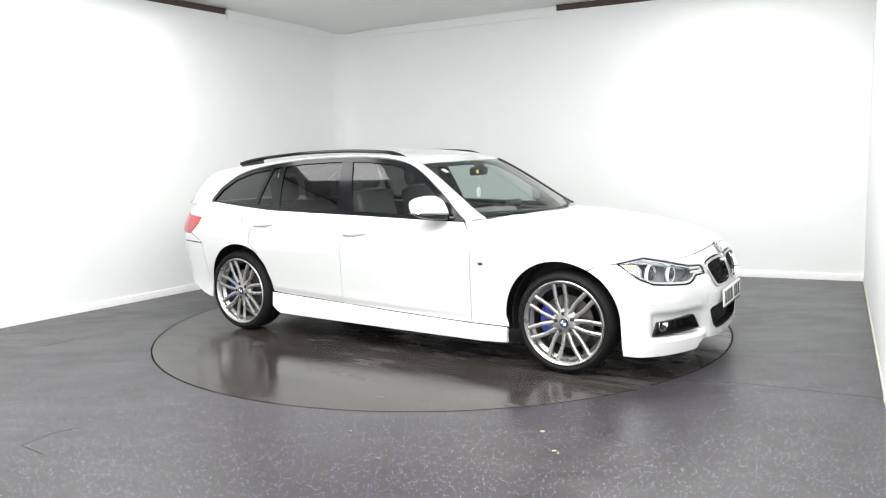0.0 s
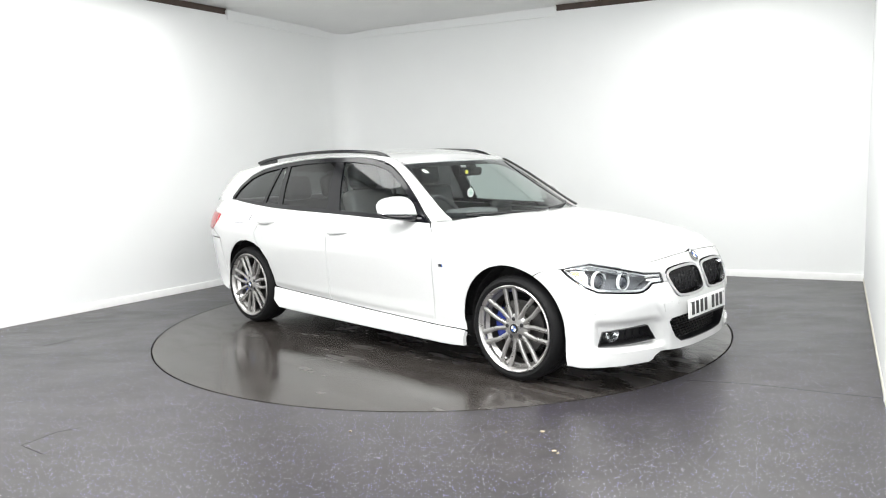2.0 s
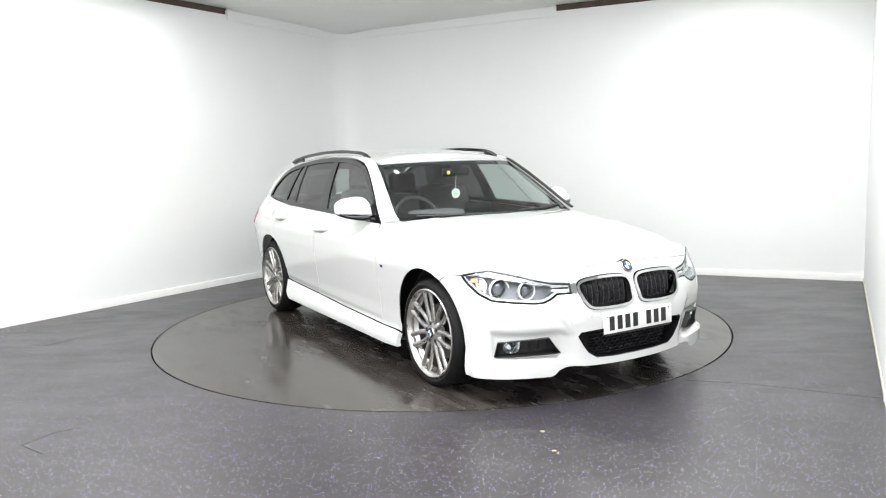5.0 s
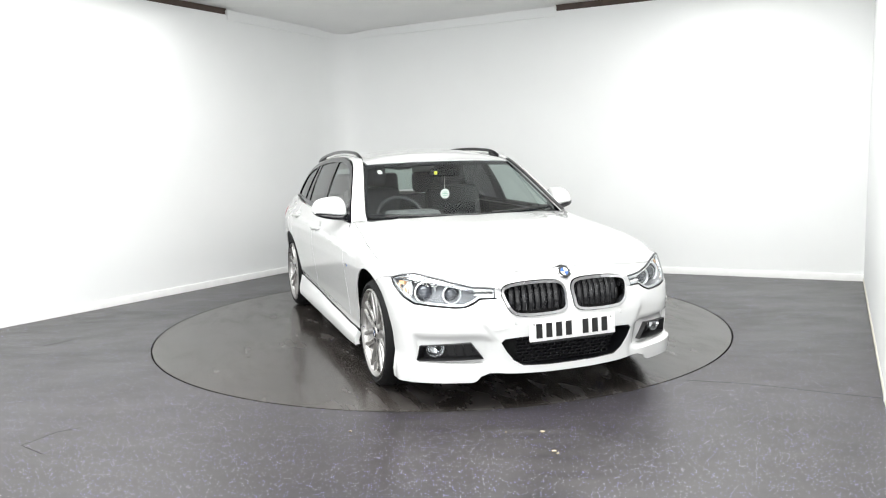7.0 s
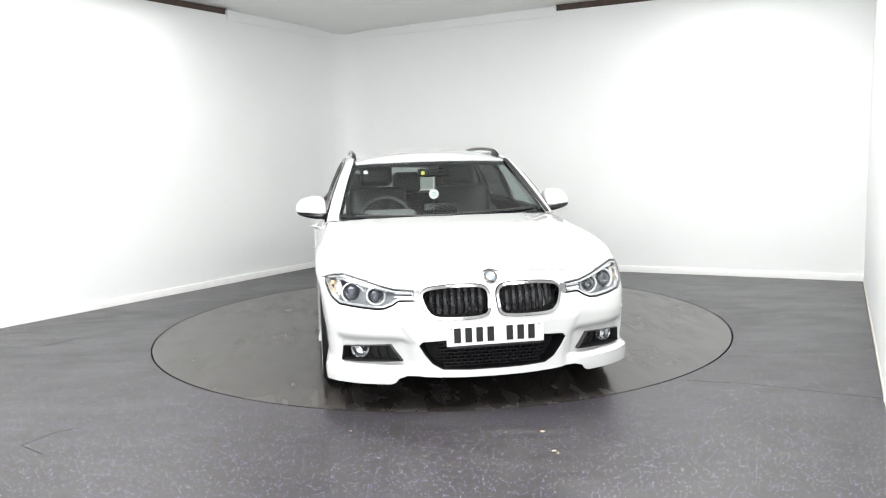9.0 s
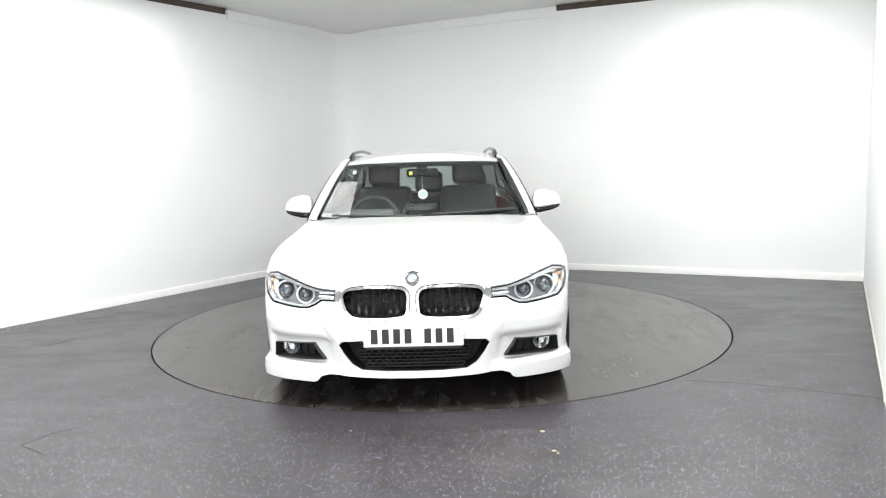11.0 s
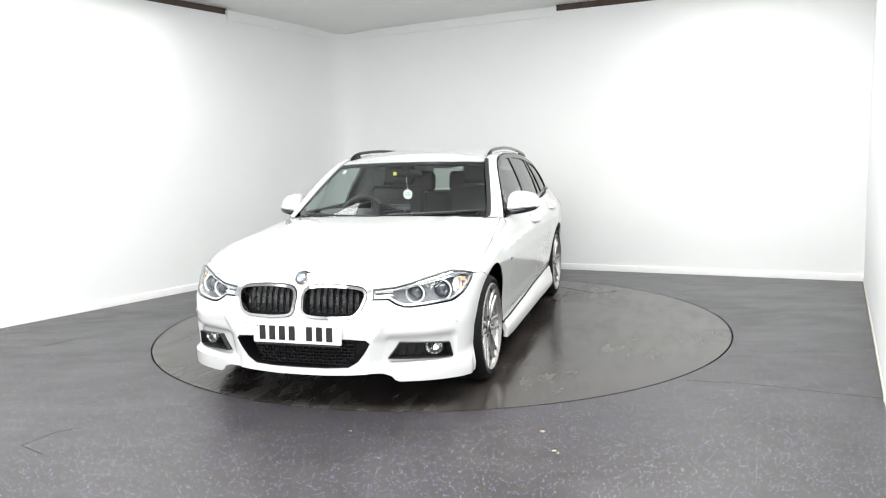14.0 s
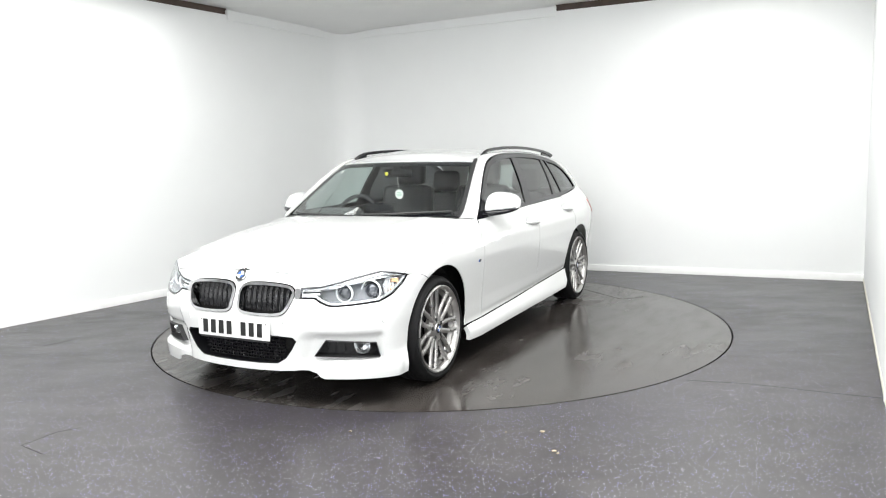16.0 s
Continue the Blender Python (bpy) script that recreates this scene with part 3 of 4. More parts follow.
    part("tail_lamp", panel(tail, side_of(sign, .004), .03, .02, out=out), RED, car, "red tail lamp lens")

part("rear_bumper", panel([(s, z) for s, z in mirror([(0, .70), (.8, .70), (1.205, .695), (1.236, .42), (1.272, .37), (1.276, .248), (1.15, .27), (.96, .325), (.6, .35), (0, .35)])], lambda u, z: (lambda p: (p[0], math.copysign(p[1], u), p[2]))(flank(ARC[-1] - abs(u), z)), .05, .012, out=(-1, 0, 0)), PAINT, car)
part("tailgate", panel(mirror([(0, 1.0), (.72, 1.0), (.84, .93), (.60, .925), (.545, .87), (.55, .78), (.95, .769), (1.06, .767), (1.20, .706), (0, .706)]), lambda u, z: (lambda p: (p[0], math.copysign(p[1], u), p[2]))(flank(ARC[-1] - abs(u), z)), .05, .012, out=(-1, 0, 0)), PAINT, car)

# roof, pillars and glass
ROOF = spline([(-2.16, 1.285), (-1.9, 1.345), (-1.5, 1.389), (-1.0, 1.418), (-.5, 1.430), (-.1, 1.420), (.15, 1.394), (.226, 1.377), (.28, 1.357), (.34, 1.339), (.39, 1.325)], 8)


def roof_edge(x):
    return np.interp(x, [-2.16, -1.6, -.8, 0, .14], [.50, .525, .545, .565, .575])


def roof_place(x, y):
    return (x, y, np.interp(x, ROOF[:, 0], ROOF[:, 1]) - .061 * min(1.2, abs(y) / roof_edge(x)) ** 2.5)


roof_half = [(.371, 0), (.366, .1), (.341, .25), (.318, .35), (.280, .45), (.228, .572), (.125, .578), (0, .565), (-.8, .545), (-1.6, .525), (-2.02, .51), (-2.14, .4), (-2.16, 0)]
loop = roof_half + [(x, -y) for x, y in reversed(roof_half) if y > 0]
part("roof", panel(loop, roof_place, .045, .015, out=(0, 0, 1)), PAINT, car)
part("headlining", panel(shrink(loop, .02), lambda x, y: (x, y, roof_place(x, y)[2] - .03), .15, .006, out=(0, 0, -1)), LINING, car)

DLO = [(.675, .924), (.60, 1.0), (.51, 1.08), (.33, 1.212), (.17, 1.298), (.0, 1.342), (-.26, 1.366), (-.59, 1.369), (-.88, 1.360), (-1.18, 1.332), (-1.43, 1.294), (-1.61, 1.240), (-1.765, 1.150), (-1.858, 1.055), (-1.856, 1.022), (-1.815, 1.005), (-1.17, .978), (-.74, .964), (-.365, .952), (.12, .936)]


def screen_place(y, z, out=0.0):
    return (1.02 - 1.75 * (z - .955) - .52 * y * y + out, y, z + out * .5)


screen_half = [(0, .945), (.4, .948), (.70, .955), (.735, .985), (.69, 1.10), (.635, 1.23), (.592, 1.305), (.575, 1.311), (.45, 1.318), (.25, 1.324), (0, 1.326)]
screen_loop = [(-y, z) for y, z in reversed(screen_half) if y > 0] + screen_half
part("windscreen", panel(screen_loop, screen_place, .08, 0, out=(1, 0, .5)), SCREEN, car, "clear windscreen").visible_shadow = False
part("windscreen_border", panel(screen_loop, lambda y, z: screen_place(y, z, -.004), .05, .003, [shrink(screen_loop, .028)], out=(1, 0, .5)), GLOSS_BLACK, car, "black printed border of the windscreen")
cowl = [(.99, 0), (.955, .25), (.86, .5), (.70, .72)]
part("cowl", strip([(x + .10, y * s, .948 - .012 * (abs(y) > .6)) for s, (x, y) in [(1, c) for c in reversed(cowl)] + [(-1, c) for c in cowl[1:]]],
                   [(x - .06, y * s, .955) for s, (x, y) in [(1, c) for c in reversed(cowl)] + [(-1, c) for c in cowl[1:]]], 4, 0, .02), BLACK, car, "black plastic cowl below the windscreen")

for sign in (1, -1):
    out = (0, sign, 0)
    low = [(.70, .926), (.60, 1.004), (.51, 1.086), (.33, 1.218), (.17, 1.305), (.0, 1.350), (-.26, 1.374), (-.59, 1.377), (-.88, 1.368), (-1.18, 1.340), (-1.43, 1.302), (-1.61, 1.248), (-1.762, 1.158), (-1.853, 1.058), (-1.85, 1.000)]
    top = [(.80, .74, .948), (.715, .728, .995), (.535, .683, 1.115), (.355, .635, 1.232), (.185, .592, 1.325), (.05, .572, 1.362), (-.26, .558, 1.372), (-.59, .550, 1.374), (-.88, .543, 1.368), (-1.18, .536, 1.352), (-1.45, .530, 1.338), (-1.80, .516, 1.310), (-2.04, .535, 1.255), (-2.14, .60, 1.13), (-2.20, .645, 1.01)]
    low = spline([(x, sign * (cabin(x, z) + .002), z) for x, z in low], 4)
    top = spline([(x, sign * y, z) for x, y, z in top], 4)
    part("side_frame", strip(low, top, 6, .014, .014, out=(0, sign, .4)), PAINT, car, "white pillar and cant rail")
    part("screen_gasket", tube([(x + .012, sign * (y - .004), z + .006) for x, y, z in top[:17]], .0115, 8, .7), BLACK, car, "black rubber windscreen gasket")
    part("window_trim", panel(DLO, cabin_side(sign, .008), .03, .02, [shrink(DLO, .032)], out=out), GLOSS_BLACK, car, "gloss black window surround")
    for name, mat, l in (("front_window", DOOR_GLASS, [(.655, .93), (.50, 1.07), (.32, 1.20), (.16, 1.285), (0, 1.328), (-.26, 1.352), (-.40, 1.355), (-.27, .955), (.12, .945)]),
                         ("rear_window", TINTED, [(-.46, 1.356), (-.6, 1.357), (-.88, 1.348), (-1.08, 1.33), (-1.045, .985), (-.74, .97), (-.39, .96)]),
                         ("quarter_window", TINTED, [(-1.16, 1.325), (-1.43, 1.284), (-1.6, 1.23), (-1.74, 1.145), (-1.83, 1.055), (-1.82, 1.015), (-1.27, .99), (-1.05, .985)])):
        pane = part(name, panel(l, cabin_side(sign, -.002), .07, 0, out=out), mat, car)
        pane.visible_shadow = False
    for l in ([(-.385, 1.362), (-.485, 1.362), (-.415, .952), (-.26, .948)], [(-1.07, 1.34), (-1.115, 1.336), (-1.09, .975), (-1.02, .975)], [(-1.175, 1.328), (-1.205, 1.322), (-1.325, .985), (-1.285, .983)]):
        part("pillar_trim", panel(l, cabin_side(sign, .006), .05, .015, out=out), GLOSS_BLACK, car, "gloss black pillar cover")
    # roof rail
    path = spline([(.07, .578, 1.348), (-.02, .574, 1.384), (-.15, .570, 1.403), (-.5, .563, 1.418), (-.9, .555, 1.414), (-1.3, .545, 1.392), (-1.55, .538, 1.367), (-1.68, .534, 1.342)], 5)
    part("roof_rail", tube([(x, sign * y, z) for x, y, z in path], .014, 8, .95), GLOSS_BLACK, car, "gloss black roof rail")
    for seg in (path[:9], path[-9:]):
        part("roof_rail_foot", strip([(x, sign * (y - .006), z) for x, y, z in seg], [(x, sign * (y - .006), roof_place(x, y)[2] - .01) for x, y, z in seg], 1, 0, .012, out), GLOSS_BLACK, car)
    # mirror: white cap over a black lower shell on an arm
    def shell(low, high, grow=0.0):
        bm = bmesh.new()
        bmesh.ops.create_uvsphere(bm, u_segments=32, v_segments=24, radius=1)
        for v in bm.verts:
            q = v.co.copy()
            for i in range(3):
                q[i] = math.copysign(abs(q[i]) ** .68, q[i])
            w = .078 - .024 * q.y
            h = .106 - .024 * q.y if q.z > 0 else .050 - .014 * q.y
            z = .990 + (h + grow) * min(high, max(low, q.z))
            v.co = Vector((.46 + (w + grow) * q.x - .040 * q.y - .04 * q.z, sign * (.920 + (.110 + grow) * q.y), z + .006 * q.y))
        return bm
    mirror_cap = part("door_mirror", shell(-.04, 1.0), PAINT, car, "white door mirror cap")
    part("mirror_shell", shell(-1.0, -.02, -.002), GLOSS_BLACK, mirror_cap, "black lower mirror shell")
    part("indicator_strip", shell(-.20, -.06, .0015), REFLECTOR, mirror_cap, "bright indicator strip")
    part("mirror_arm", tube([(.47, sign * .90, .968), (.53, sign * .85, .953), (.60, sign * .79, .945)], [.020, .026, .034], 10, .6), GLOSS_BLACK, mirror_cap)
    part("mirror_foot", panel([(.660, .925), (.60, .995), (.50, 1.075), (.49, 1.0), (.46, .935)], cabin_side(sign, .012), .04, .02, out=out), GLOSS_BLACK, mirror_cap)

# lamps at the front
for sign in (1, -1):
    face = lambda loop: [(sign * a, b) for a, b in loop]
    lamp = part("headlamp", panel(face(shrink(HEADLAMP, -.004)), lambda u, z: nose(-.085)(u, z), .04, .008, out=(1, sign, 0)), LAMP_GREY, car, "twin-projector headlamp with clear lens")
    edge = dense(face(HEADLAMP), .03)
    a, b = [nose(-.002)(u, z) for u, z in edge + edge[:1]], [nose(-.088)(u, z) for u, z in edge + edge[:1]]
    part("lamp_wall", strip(a, b, 2, 0, .003), LAMP_GREY, lamp)
    part("lamp_rim", panel(face(shrink(HEADLAMP, -.002)), nose(.001), .03, .012, [face(shrink(HEADLAMP, .0025))], out=(1, sign, 0)), GLOSS_BLACK, lamp, "thin black lamp edge")
    part("chrome_rim", panel(face(shrink(HEADLAMP, .0025)), nose(-.006), .03, .02, [face(shrink(HEADLAMP, .013))], out=(1, sign, 0)), REFLECTOR, lamp, "bright inner rim")
    part("lens", panel(face(HEADLAMP), nose(.002), .04, 0, out=(1, sign, 0)), LENS, lamp, "clear lamp lens").visible_shadow = False
    brow = [(1.03, .708), (.90, .724), (.86, .716), (.74, .695), (.61, .666), (.55, .654), (.46, .649), (.46, .641), (.55, .644), (.61, .651), (.74, .677), (.86, .694), (.95, .699)]
    part("lamp_brow", panel(face(brow), nose(-.030), .03, .02, out=(1, sign, 0)), REFLECTOR, lamp, "bright lamp brow")
    for s0, r in ((.835, .059), (.668, .051)):
        c = Vector(nose(-.066)(sign * s0, .630 if s0 > .7 else .622))
        aim = Vector((1, sign * .12, 0)).to_track_quat("Y", "Z").to_matrix().to_4x4()
        m = Matrix.Translation(c) @ aim
        part("halo_ring", lathe([(r, -.01), (r + .002, .006), (r - .002, .010), (r - .006, .006), (r - .007, -.01)], 40, m), HALO, lamp, "pale ring round the projector")
        part("projector", lathe([(.0005, .022), (r * .35, .018), (r * .62, .006), (r * .74, -.006), (r * .78, -.02)], 32, m), PROJECTOR, lamp, "round projector lens")
        part("projector_cup", lathe([(r - .010, .0), (r * .78, -.012), (r * .5, -.03), (.0005, -.032)], 32, m), REFLECTOR, lamp)
    # faceted side reflector with its amber patches
    side_cell = [(1.075, .688), (1.03, .697), (.95, .690), (.915, .660), (.918, .610), (.94, .600), (1.00, .622), (1.045, .655)]
    part("side_reflector", panel(face(side_cell), nose(-.048), .02, .01, out=(1, sign, 0)), REFLECTOR, lamp, "bright faceted side reflector")
    for i in range(4):
        a = [(.930 + .03 * i, .618 + .012 * i), (.934 + .03 * i, .618 + .012 * i), (.946 + .03 * i, .684), (.942 + .03 * i, .684)]
        part("reflector_rib", panel(face(a), nose(-.040), .03, .012, out=(1, sign, 0)), HALO, lamp)
    for a in ([(1.030, .690), (.982, .692), (.976, .674), (1.018, .670)], [(1.004, .648), (.962, .652), (.954, .628), (.990, .626)]):
        part("amber_reflector", panel(face(a), nose(-.026), .03, .01, out=(1, sign, 0)), AMBER, lamp)
    for z in (.642, .624):
        part("light_bar", panel(face([(.440, z), (.440, z + .006), (.535, z + .009), (.545, z)]), nose(-.012), .03, .01, out=(1, sign, 0)), WHITE, lamp)
    # bright moulding between lamp and grille
    part("lamp_bridge", panel(face([(.432, .656), (.430, .613), (.402, .606), (.393, .640), (.400, .664)]), nose(.004), .02, .008, out=(1, sign, 0)), CHROME, lamp, "chrome link to the grille")

    # kidney grille
    kidney = part("kidney_grille", panel(face(shrink(KIDNEY, -.006)), nose(.010), .02, .04, [face(shrink(KIDNEY, .008))], out=(1, 0, 0)), CHROME, car, "chrome-framed grille with black bars")
    part("grille_back", panel(face(shrink(KIDNEY, -.014)), nose(-.06), .05, .01, out=(1, 0, 0)), CAVITY, kidney)
    for i in range(9):
        s0 = .054 + .0385 * i
        z1, z0 = .670 - .05 * smooth(.30, .39, s0), .530 + .09 * smooth(.30, .39, s0)
        # each slat leans back below a rounded nose
        path = [Vector(nose(-.012 - .030 * (1 - k / 8) ** 1.3 - .010 * max(0, k / 8 - .8) / .2)(sign * s0, z0 + (z1 - z0) * k / 8)) for k in range(9)]
        part("grille_bar", strip([p + Vector((0, -.0036, 0)) for p in path], [p + Vector((0, .0036, 0)) for p in path], 4, .005, .024, (1, 0, 0)), GRILLE_BAR, kidney)

    # fog lamp opening
    bezel = part("fog_bezel", panel(face(shrink(FOG, -.012)), nose(-.085), .04, .01, out=(1, sign, 0)), BLACK, car, "black mesh fog lamp recess")
    edge = dense(face(FOG), .03)
    part("recess_wall", strip([nose(-.004)(u, z) for u, z in edge + edge[:1]], [nose(-.088)(u, z) for u, z in edge + edge[:1]], 2, 0, .003), BLACK, bezel)
    for i in range(7):
        s0 = .54 + .05 * i
        part("mesh_bar", panel(face([(s0, .285), (s0 + .02, .31), (s0 + .015, .33), (s0 + .03, .365), (s0 + .036, .365), (s0 + .021, .33), (s0 + .026, .31), (s0 + .006, .285)]), nose(-.076), .03, .006, out=(1, sign, 0)), BAR, bezel)
    m = Matrix.Translation(nose(-.060)(sign * .765, .333)) @ Vector((1, sign * .25, 0)).to_track_quat("Y", "Z").to_matrix().to_4x4()
    fog = part("fog_lamp", lathe([(.0005, -.03), (.03, -.022), (.044, .004), (.047, .008), (.050, .004), (.050, -.03)], 32, m), REFLECTOR, bezel, "round fog lamp")
    fl = part("fog_lens", lathe([(.0005, .016), (.02, .014), (.036, .009), (.045, .002)], 32, m), LENS, bezel)
    for s0, z0 in ((.881, .474), (.322, .482)):
        m = Matrix.Translation(nose(.0015)(sign * s0, z0)) @ Vector((1, sign * (1.2 if s0 > .5 else .1), 0)).to_track_quat("Y", "Z").to_matrix().to_4x4()
        part("parking_sensor", lathe([(.0005, .001), (.009, .001), (.010, 0), (.0115, -.002), (.012, -.004)], 20, m), PAINT, car)

part("tow_cover", panel([(-.36, .455), (-.44, .440), (-.455, .49), (-.375, .495)], nose(.003), .03, .002, out=(1, 0, 0)), PAINT, car)
intake = part("lower_intake", panel(mirror([(a, b + (.012 if b > .3 else -.012)) for a, b in INTAKE]), nose(-.10), .05, .01, out=(1, 0, 0)), CAVITY, car, "black lower air intake")
edge = dense(mirror(INTAKE), .04)
part("intake_wall", strip([nose(-.004)(u, z) for u, z in edge + edge[:1]], [nose(-.112)(u, z) for u, z in edge + edge[:1]], 2, 0, .003), BAR, intake)
for i in range(9):
    z0 = .246 + .0185 * i
    w = .27 if z0 < .27 else .30
    part("mesh_bar", panel([(-w, z0), (w, z0), (w, z0 + .006), (-w, z0 + .006)], nose(-.05), .03, .012, out=(1, 0, 0)), BAR, intake)
web = part("mesh_web", block((.012, .005, .0165), bevel=0), BAR, intake)
web.location = nose(-.052)(0, .258)
for i in range(8):
    for k in range(-7, 8):
        u, z = .0385 * (k + (.5 if i % 2 else 0)), .2605 + .0185 * i
        if abs(u) < .27 and (i or k):
            other = web.copy()
            scene.collection.objects.link(other)
            other.location = nose(-.052)(u, z)

# number plate: writing as plain bars
tilt = Matrix.Translation((2.214, 0, .430)) @ Matrix.Rotation(radians(-3), 4, "Y")
plate = part("number_plate", block((.008, .524, .112), bevel=.0035, m=tilt), PLATE, car, "white front number plate with black bars")
for y in [.205, .146, .087, .028, -.075, -.134, -.193]:
    part("plate_bar", block((.002, .036, .077), bevel=0, m=tilt @ Matrix.Translation((.0052, -y, 0))), INK, plate)
for y in (-.235, .235):
    part("plate_screw", block((.002, .008, .008), bevel=.0008, m=tilt @ Matrix.Translation((.0052, y, .036))), INK, plate)
part("plate_bracket", block((.012, .50, .014), bevel=.003, m=tilt @ Matrix.Translation((-.006, 0, -.062))), BLACK, plate)

# round badge
def badge(m, r, parent):
    disc = part("badge", lathe([(.0005, .003), (r * .9, .003), (r, 0), (r, -.004)], 36, m), INK, parent, "round badge")
    part("badge_ring", lathe([(r, -.002), (r + .002, .002), (r - .001, .0045), (r - .003, .002)], 36, m), CHROME, disc)
    for k in range(4):
        bm = bmesh.new()
        c = bm.verts.new((0, .0042, 0))
        ring = [bm.verts.new((r * .62 * math.cos(math.pi / 2 * (k + i / 8)), .0042, r * .62 * math.sin(math.pi / 2 * (k + i / 8)))) for i in range(9)]
        for a, b in zip(ring, ring[1:]):
            bm.faces.new((c, b, a))
        bm.transform(m)
        part("badge_quarter", bm, LOGO_BLUE if k % 2 else WHITE, disc)


up = (Vector(flank(0, .74)) - Vector(flank(0, .69))).normalized()
n = Vector((up.z, 0, -up.x))
badge(Matrix.Translation(Vector(flank(0, .714)) + n * .009) @ Matrix((Vector((0, 1, 0)), n, up)).transposed().to_4x4(), .037, car)
for sign in (1, -1):
    for i, mat in enumerate((LOGO_BLUE, INK, INK, CHROME)):
        s0 = 1.945 + .009 * i
        part("wing_badge", panel([(s0, .655), (s0 + .007, .655), (s0 + .010, .672), (s0 + .003, .672)], side_of(sign, .003), .02, .003, out=(0, sign, 0)), mat, car)

# underbody and arch liners
part("underbody", block((4.0, 1.30, .40), (-.12, 0, .42), .06), CAVITY, car, "dark underbody")
part("floor_pan", block((1.95, 1.66, .10), (0, 0, .25), .03), CAVITY, car)
part("engine_bay", block((.95, 1.30, .22), (1.38, 0, .60), .05), CAVITY, car)
for sign in (1, -1):
    for x in (1.405, -1.405):
        liner = [(x + .388 * math.cos(radians(a)), .33 + .388 * math.sin(radians(a))) for a in range(-25, 206, 11)]
        part("arch_liner", strip([(px, sign * .60, pz) for px, pz in liner], [(px, sign * .80, pz) for px, pz in liner], 2, 0, .006, (0, 0, -1)), CAVITY, car, "black wheel arch liner")

# wheels
R_TYRE, R_RIM = .322, .2600


def build_wheel():
    """Wheel about its own hub, outer side towards +y."""
    wheel = part("wheel", lathe([(R_RIM - .022, -.024), (R_RIM - .019, -.010), (R_RIM - .010, .004), (R_RIM - .001, .011), (R_RIM + .005, .006), (R_RIM + .004, -.006)], 72), ALLOY, car, "grey seven twin-spoke alloy wheel")
    part("barrel", lathe([(R_RIM - .012, -.19), (R_RIM, -.2), (R_RIM - .02, -.13), (R_RIM - .022, -.02), (R_RIM - .012, -.004)], 72), ALLOY_DARK, wheel, "dull grey rim barrel")
    part("tyre", lathe([(R_RIM - .002, -.005), (R_RIM + .010, .004), (R_RIM + .026, .010), (R_RIM + .042, .003), (R_TYRE - .012, -.010), (R_TYRE - .003, -.024), (R_TYRE, -.045), (R_TYRE, -.075), (R_TYRE - .006, -.078), (R_TYRE - .006, -.084), (R_TYRE, -.087), (R_TYRE, -.118), (R_TYRE - .006, -.121), (R_TYRE - .006, -.127), (R_TYRE, -.13), (R_TYRE, -.175), (R_TYRE - .012, -.205), (R_RIM + .03, -.222), (R_RIM - .002, -.205)], 88), RUBBER, wheel, "black low-profile tyre")
    for k in range(7):
        for d in (-1, 1):
            a0 = math.pi / 2 + 2 * math.pi * k / 7
            path, wide = [], []
            for i in range(9):
                t = i / 8
                r = .060 + (R_RIM - .016 - .060) * t
                off = d * (.020 + .013 * smooth(.0, .5, t))
                path.append((r * math.cos(a0) - off * math.sin(a0), -.030 + .014 * t, r * math.sin(a0) + off * math.cos(a0)))
                wide.append(.0160 - .002 * math.sin(math.pi * t))
            bm = tube(path, wide, 10, .9, up=(0, 1, 0))
            part("spoke", bm, ALLOY, wheel)
    part("inner_lip", lathe([(R_RIM - .040, -.052), (R_RIM - .030, -.040), (R_RIM - .022, -.030)], 72), ALLOY, wheel, "stepped inner rim lip")
    part("hub", lathe([(.0005, -.008), (.031, -.008), (.034, -.014), (.064, -.017), (.078, -.022), (.088, -.032), (.084, -.06), (.03, -.07)], 40), ALLOY, wheel)
    for k in range(5):
        a = math.pi / 2 + 2 * math.pi * k / 5
        part("wheel_bolt", lathe([(.0005, -.012), (.009, -.012), (.0125, -.014), (.0125, -.03)], 12, Matrix.Translation((.057 * math.cos(a), 0, .057 * math.sin(a)))), BLACK, wheel)
    part("centre_cap", lathe([(.0005, -.004), (.028, -.005), (.030, -.010)], 28), INK, wheel, "round centre cap")
    for k in range(4):
        bm = bmesh.new()
        c = bm.verts.new((0, -.003, 0))
        ring = [bm.verts.new((.019 * math.cos(math.pi / 2 * (k + i / 6)), -.003, .019 * math.sin(math.pi / 2 * (k + i / 6)))) for i in range(7)]
        for a, b in zip(ring, ring[1:]):
            bm.faces.new((c, b, a))
        part("cap_quarter", bm, LOGO_BLUE if k % 2 else WHITE, wheel)
    part("brake_disc", lathe([(.06, -.085), (.165, -.085), (.168, -.09), (.168, -.112), (.06, -.112)], 56), STEEL, wheel, "bare steel brake disc")
    return wheel


def caliper(x, sign):
    pts = [math.radians(a) for a in range(150, 216, 8)]
    bm = strip([(.105 * math.cos(a), 0, .105 * math.sin(a)) for a in pts], [(.185 * math.cos(a), 0, .185 * math.sin(a)) for a in pts], 3, .012, .07, (0, 1, 0))
    bm.transform(Matrix.Translation((x, sign * .812, .322)) @ (Matrix.Identity(4) if sign > 0 else Matrix.Rotation(math.pi, 4, "X")))
    if sign < 0:
        bmesh.ops.recalc_face_normals(bm, faces=bm.faces)
    part("brake_caliper", bm, BLUE, car, "blue brake caliper")


wheel = build_wheel()
POSES = [(1.405, 1, .886), (1.405, -1, .886), (-1.405, 1, .882), (-1.405, -1, .882)]
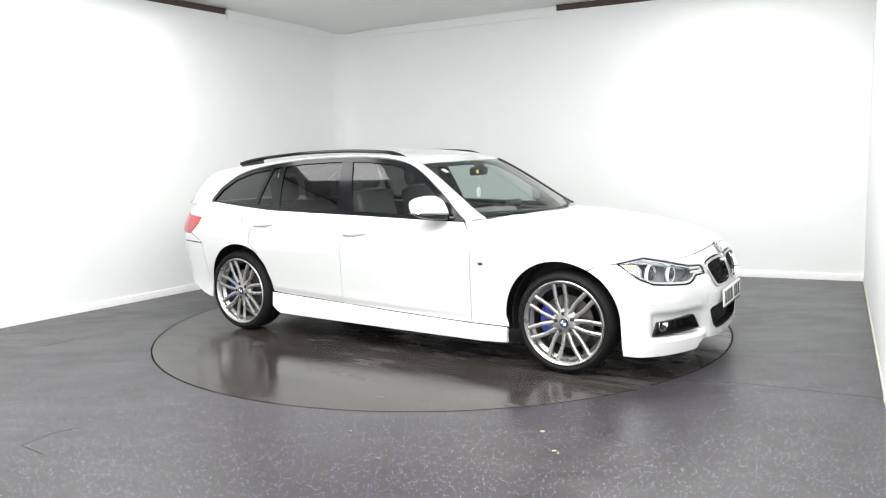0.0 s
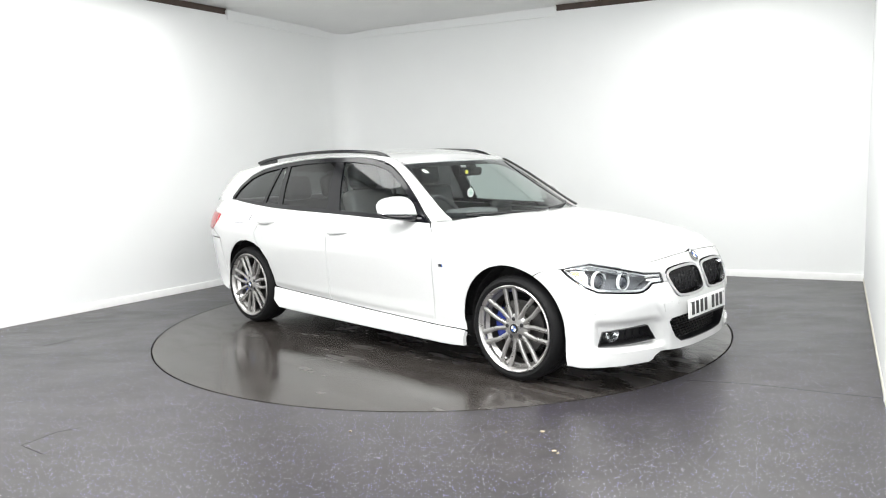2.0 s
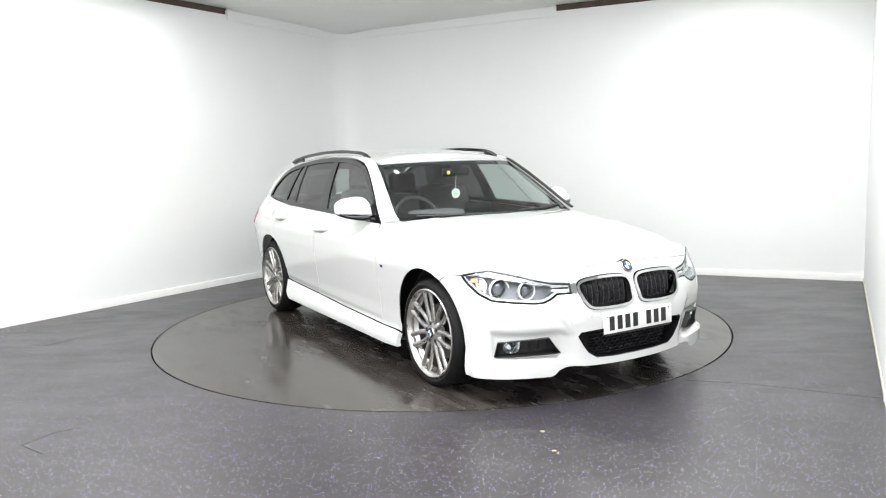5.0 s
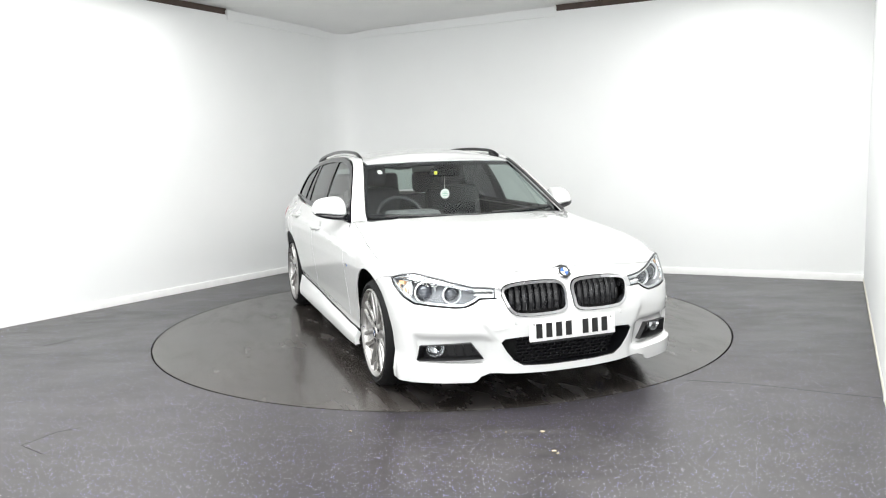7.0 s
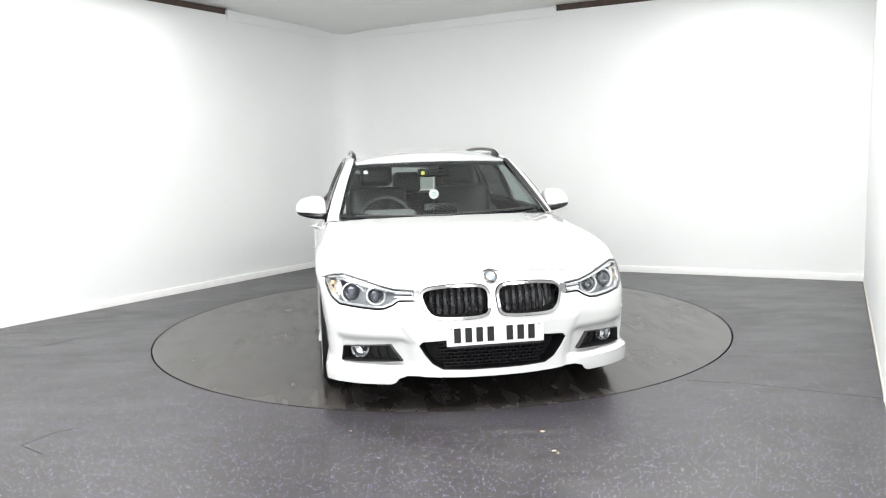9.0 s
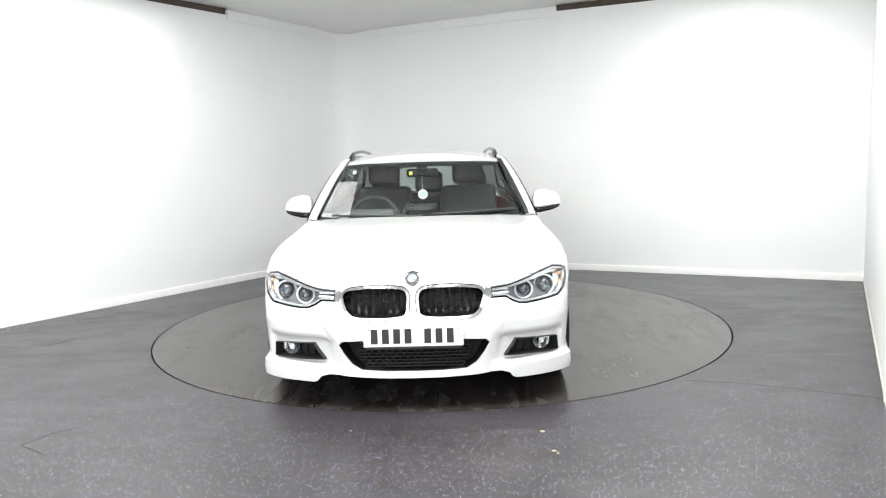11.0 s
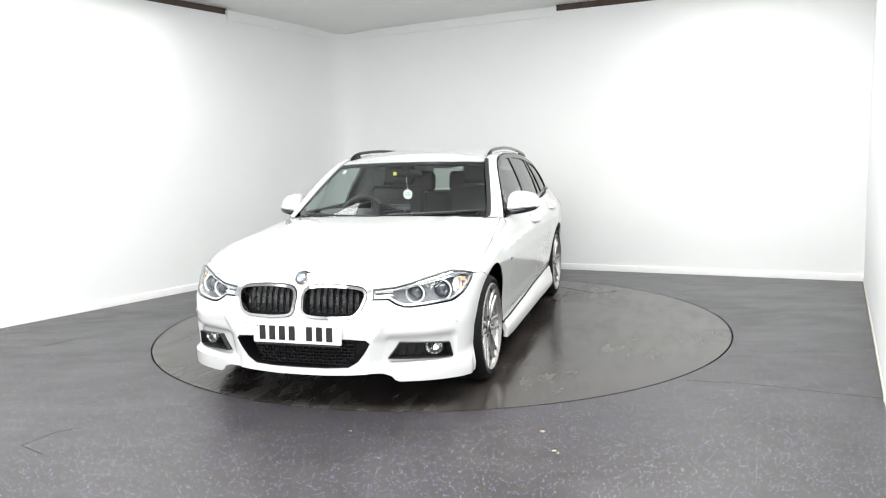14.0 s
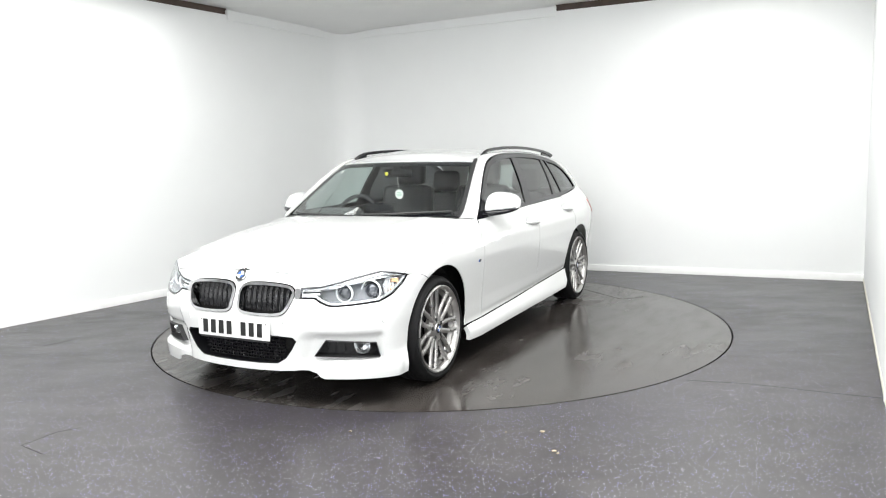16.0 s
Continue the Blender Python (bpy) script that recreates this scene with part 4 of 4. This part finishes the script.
for i, (x, sign, y) in enumerate(POSES):
    m = pose(x, sign * y, .322, 0, 0 if sign > 0 else 0, 0 if sign > 0 else 180)
    m = m @ Matrix.Rotation(radians([8, 8, 15, 20][i]), 4, "Y")
    if i:
        copy_thing(wheel, m)
    else:
        wheel.matrix_basis = m
    caliper(x, sign)

# cabin inside
part("dashboard", panel(mirror([(0, .93), (.55, .915), (.68, .86), (.68, .62), (0, .60)]), lambda y, z: (.62 - .25 * (z < .75) * (.75 - z) - .06 * (y / .68) ** 2, y, z), .06, .12, out=(-1, 0, 0)), CABIN, car, "dark grey dashboard")
part("dash_top", panel([(.60, -.70), (.80, -.66), (.98, -.3), (.98, .3), (.80, .66), (.60, .70)], lambda x, y: (x, y, .925 + .015 * math.cos(y * 4) - .02 * (x - .6)), .07, .03, out=(0, 0, 1)), CABIN, car)
part("instrument_hood", block((.22, .36, .07), (.66, -.37, .955), .03, 3), CABIN, car)
part("centre_screen", block((.02, .24, .10), (.63, 0, .975), .008), GLOSS_BLACK, car)
wheel_tilt = Matrix.Translation((.40, -.37, .895)) @ Matrix.Rotation(radians(-24), 4, "Y")
ring = [wheel_tilt @ Vector((0, .185 * math.cos(2 * math.pi * i / 36), .185 * math.sin(2 * math.pi * i / 36))) for i in range(36)]
steering = part("steering_wheel", tube(ring, .0165, 8, closed=True, up=(1, 0, .4)), SEAT, car, "black leather steering wheel")
part("steering_hub", block((.05, .15, .12), bevel=.03, seg=3, m=wheel_tilt), CABIN, steering)
for a in (0, math.pi, -math.pi / 2):
    part("steering_spoke", tube([wheel_tilt @ Vector((0, .05 * math.cos(a), .05 * math.sin(a))), wheel_tilt @ Vector((0, .18 * math.cos(a), .18 * math.sin(a)))], .014, 8), CABIN, steering)


def seat(x, y, wide, back_z, name):
    s = part(name, block((.52, wide, .16), (x, y, .56), .06, 3), SEAT, car, "black leather seat")
    part("backrest", block((.14, wide * .96, .60), bevel=.055, seg=3, m=Matrix.Translation((x - .29, y, back_z)) @ Matrix.Rotation(radians(-14), 4, "Y")), SEAT, s)
    for yy in ([0] if wide < .7 else [-.42, 0, .42]):
        part("headrest", block((.12, .27, .20), bevel=.05, seg=4, m=Matrix.Translation((x - .40, y + yy, back_z + .40)) @ Matrix.Rotation(radians(-8), 4, "Y")), SEAT, s)
        for p in (-.06, .06):
            part("headrest_post", tube([(x - .36, y + yy + p, back_z + .25), (x - .385, y + yy + p, back_z + .36)], .006, 6), CHROME, s)


seat(-.09, -.36, .50, .82, "front_seat")
seat(-.09, .36, .50, .82, "front_seat")
seat(-.90, 0, 1.24, .72, "rear_bench")
part("load_cover", block((.85, 1.2, .03), (-1.65, 0, .95), .01), CABIN, car)
part("rear_glass", strip([(-2.06, y, 1.262 - .02 * abs(y)) for y in (-.53, -.25, 0, .25, .53)], [(-2.25 + .03 * abs(y), y, 1.01) for y in (-.64, -.32, 0, .32, .64)], 3, 0, 0, (-1, 0, 0)), REAR_GLASS, car).visible_shadow = False
part("rear_view_mirror", block((.04, .24, .065), bevel=.018, seg=3, m=Matrix.Translation((.34, 0, 1.240)) @ Matrix.Rotation(radians(10), 4, "Y")), GLOSS_BLACK, car)
part("mirror_stem", block((.06, .08, .055), (.345, 0, 1.275), .02), GLOSS_BLACK, car)
part("screen_tag", block((.012, .028, .028), bevel=.006, m=Matrix.Translation((.375, -.085, 1.238))), YELLOW, car, "yellow-green sensor dot")
part("screen_sticker", panel([(-.525, 1.245), (-.495, 1.248), (-.498, 1.272), (-.525, 1.269)], lambda y, z: screen_place(y, z, -.003), .02, .001, out=(1, 0, .5)), WHITE, car, "small pale windscreen sticker")
wiper = [Vector(screen_place(y, .962 + .03 * (i % 1), .012)) for i, y in enumerate(np.linspace(-.62, .02, 12))]
part("wiper", tube(wiper, .007, 6), BLACK, car, "black wiper blade")
wiper = [Vector(screen_place(y, .968 + .02 * (y - .1), .012)) for y in np.linspace(.08, .66, 12)]
part("wiper", tube(wiper, .007, 6), BLACK, car, "black wiper blade")

# paper air freshener hung from the mirror
freshener = tagged(new("air_freshener"), "round white air freshener hanging on a cord behind the windscreen", "air freshener")
TAG = (.335, 0, 1.078)
part("disc", lathe([(.0005, .002), (.036, .002), (.037, 0), (.036, -.002), (.0005, -.002)], 28, pose(0, 0, 0, 0, 0, 90)), WHITE, freshener)
for dz, w in ((.012, .034), (0, .044), (-.012, .034)):
    part("print_bar", block((.0012, w, .005), (.0028, 0, dz), 0), GREEN, freshener)
part("cord", tube([(0, 0, .035), (.008, -.004, .09), (.02, 0, .17)], .0018, 5), WHITE, freshener)

# ---- movement ----
def turned(t, x, y, z=0.0):
    """Pose of a thing at (x, y, z) in the car's space at t seconds: the table turns steadily."""
    return pose(0, 0, 0, 0, 0, -32.33 - 5.334 * t) @ pose(.1056 + x, -.1101 + y, z)


def motions():
    times = [i * .5 for i in range(33)]
    walk(car, [(t, turned(t, 0, 0)) for t in times])
    walk(freshener, [(t, turned(t, *TAG)) for t in times])
    walk(turntable, [(t, pose(0, 0, 0, 0, 0, -32.33 - 5.334 * t)) for t in times])


motions()
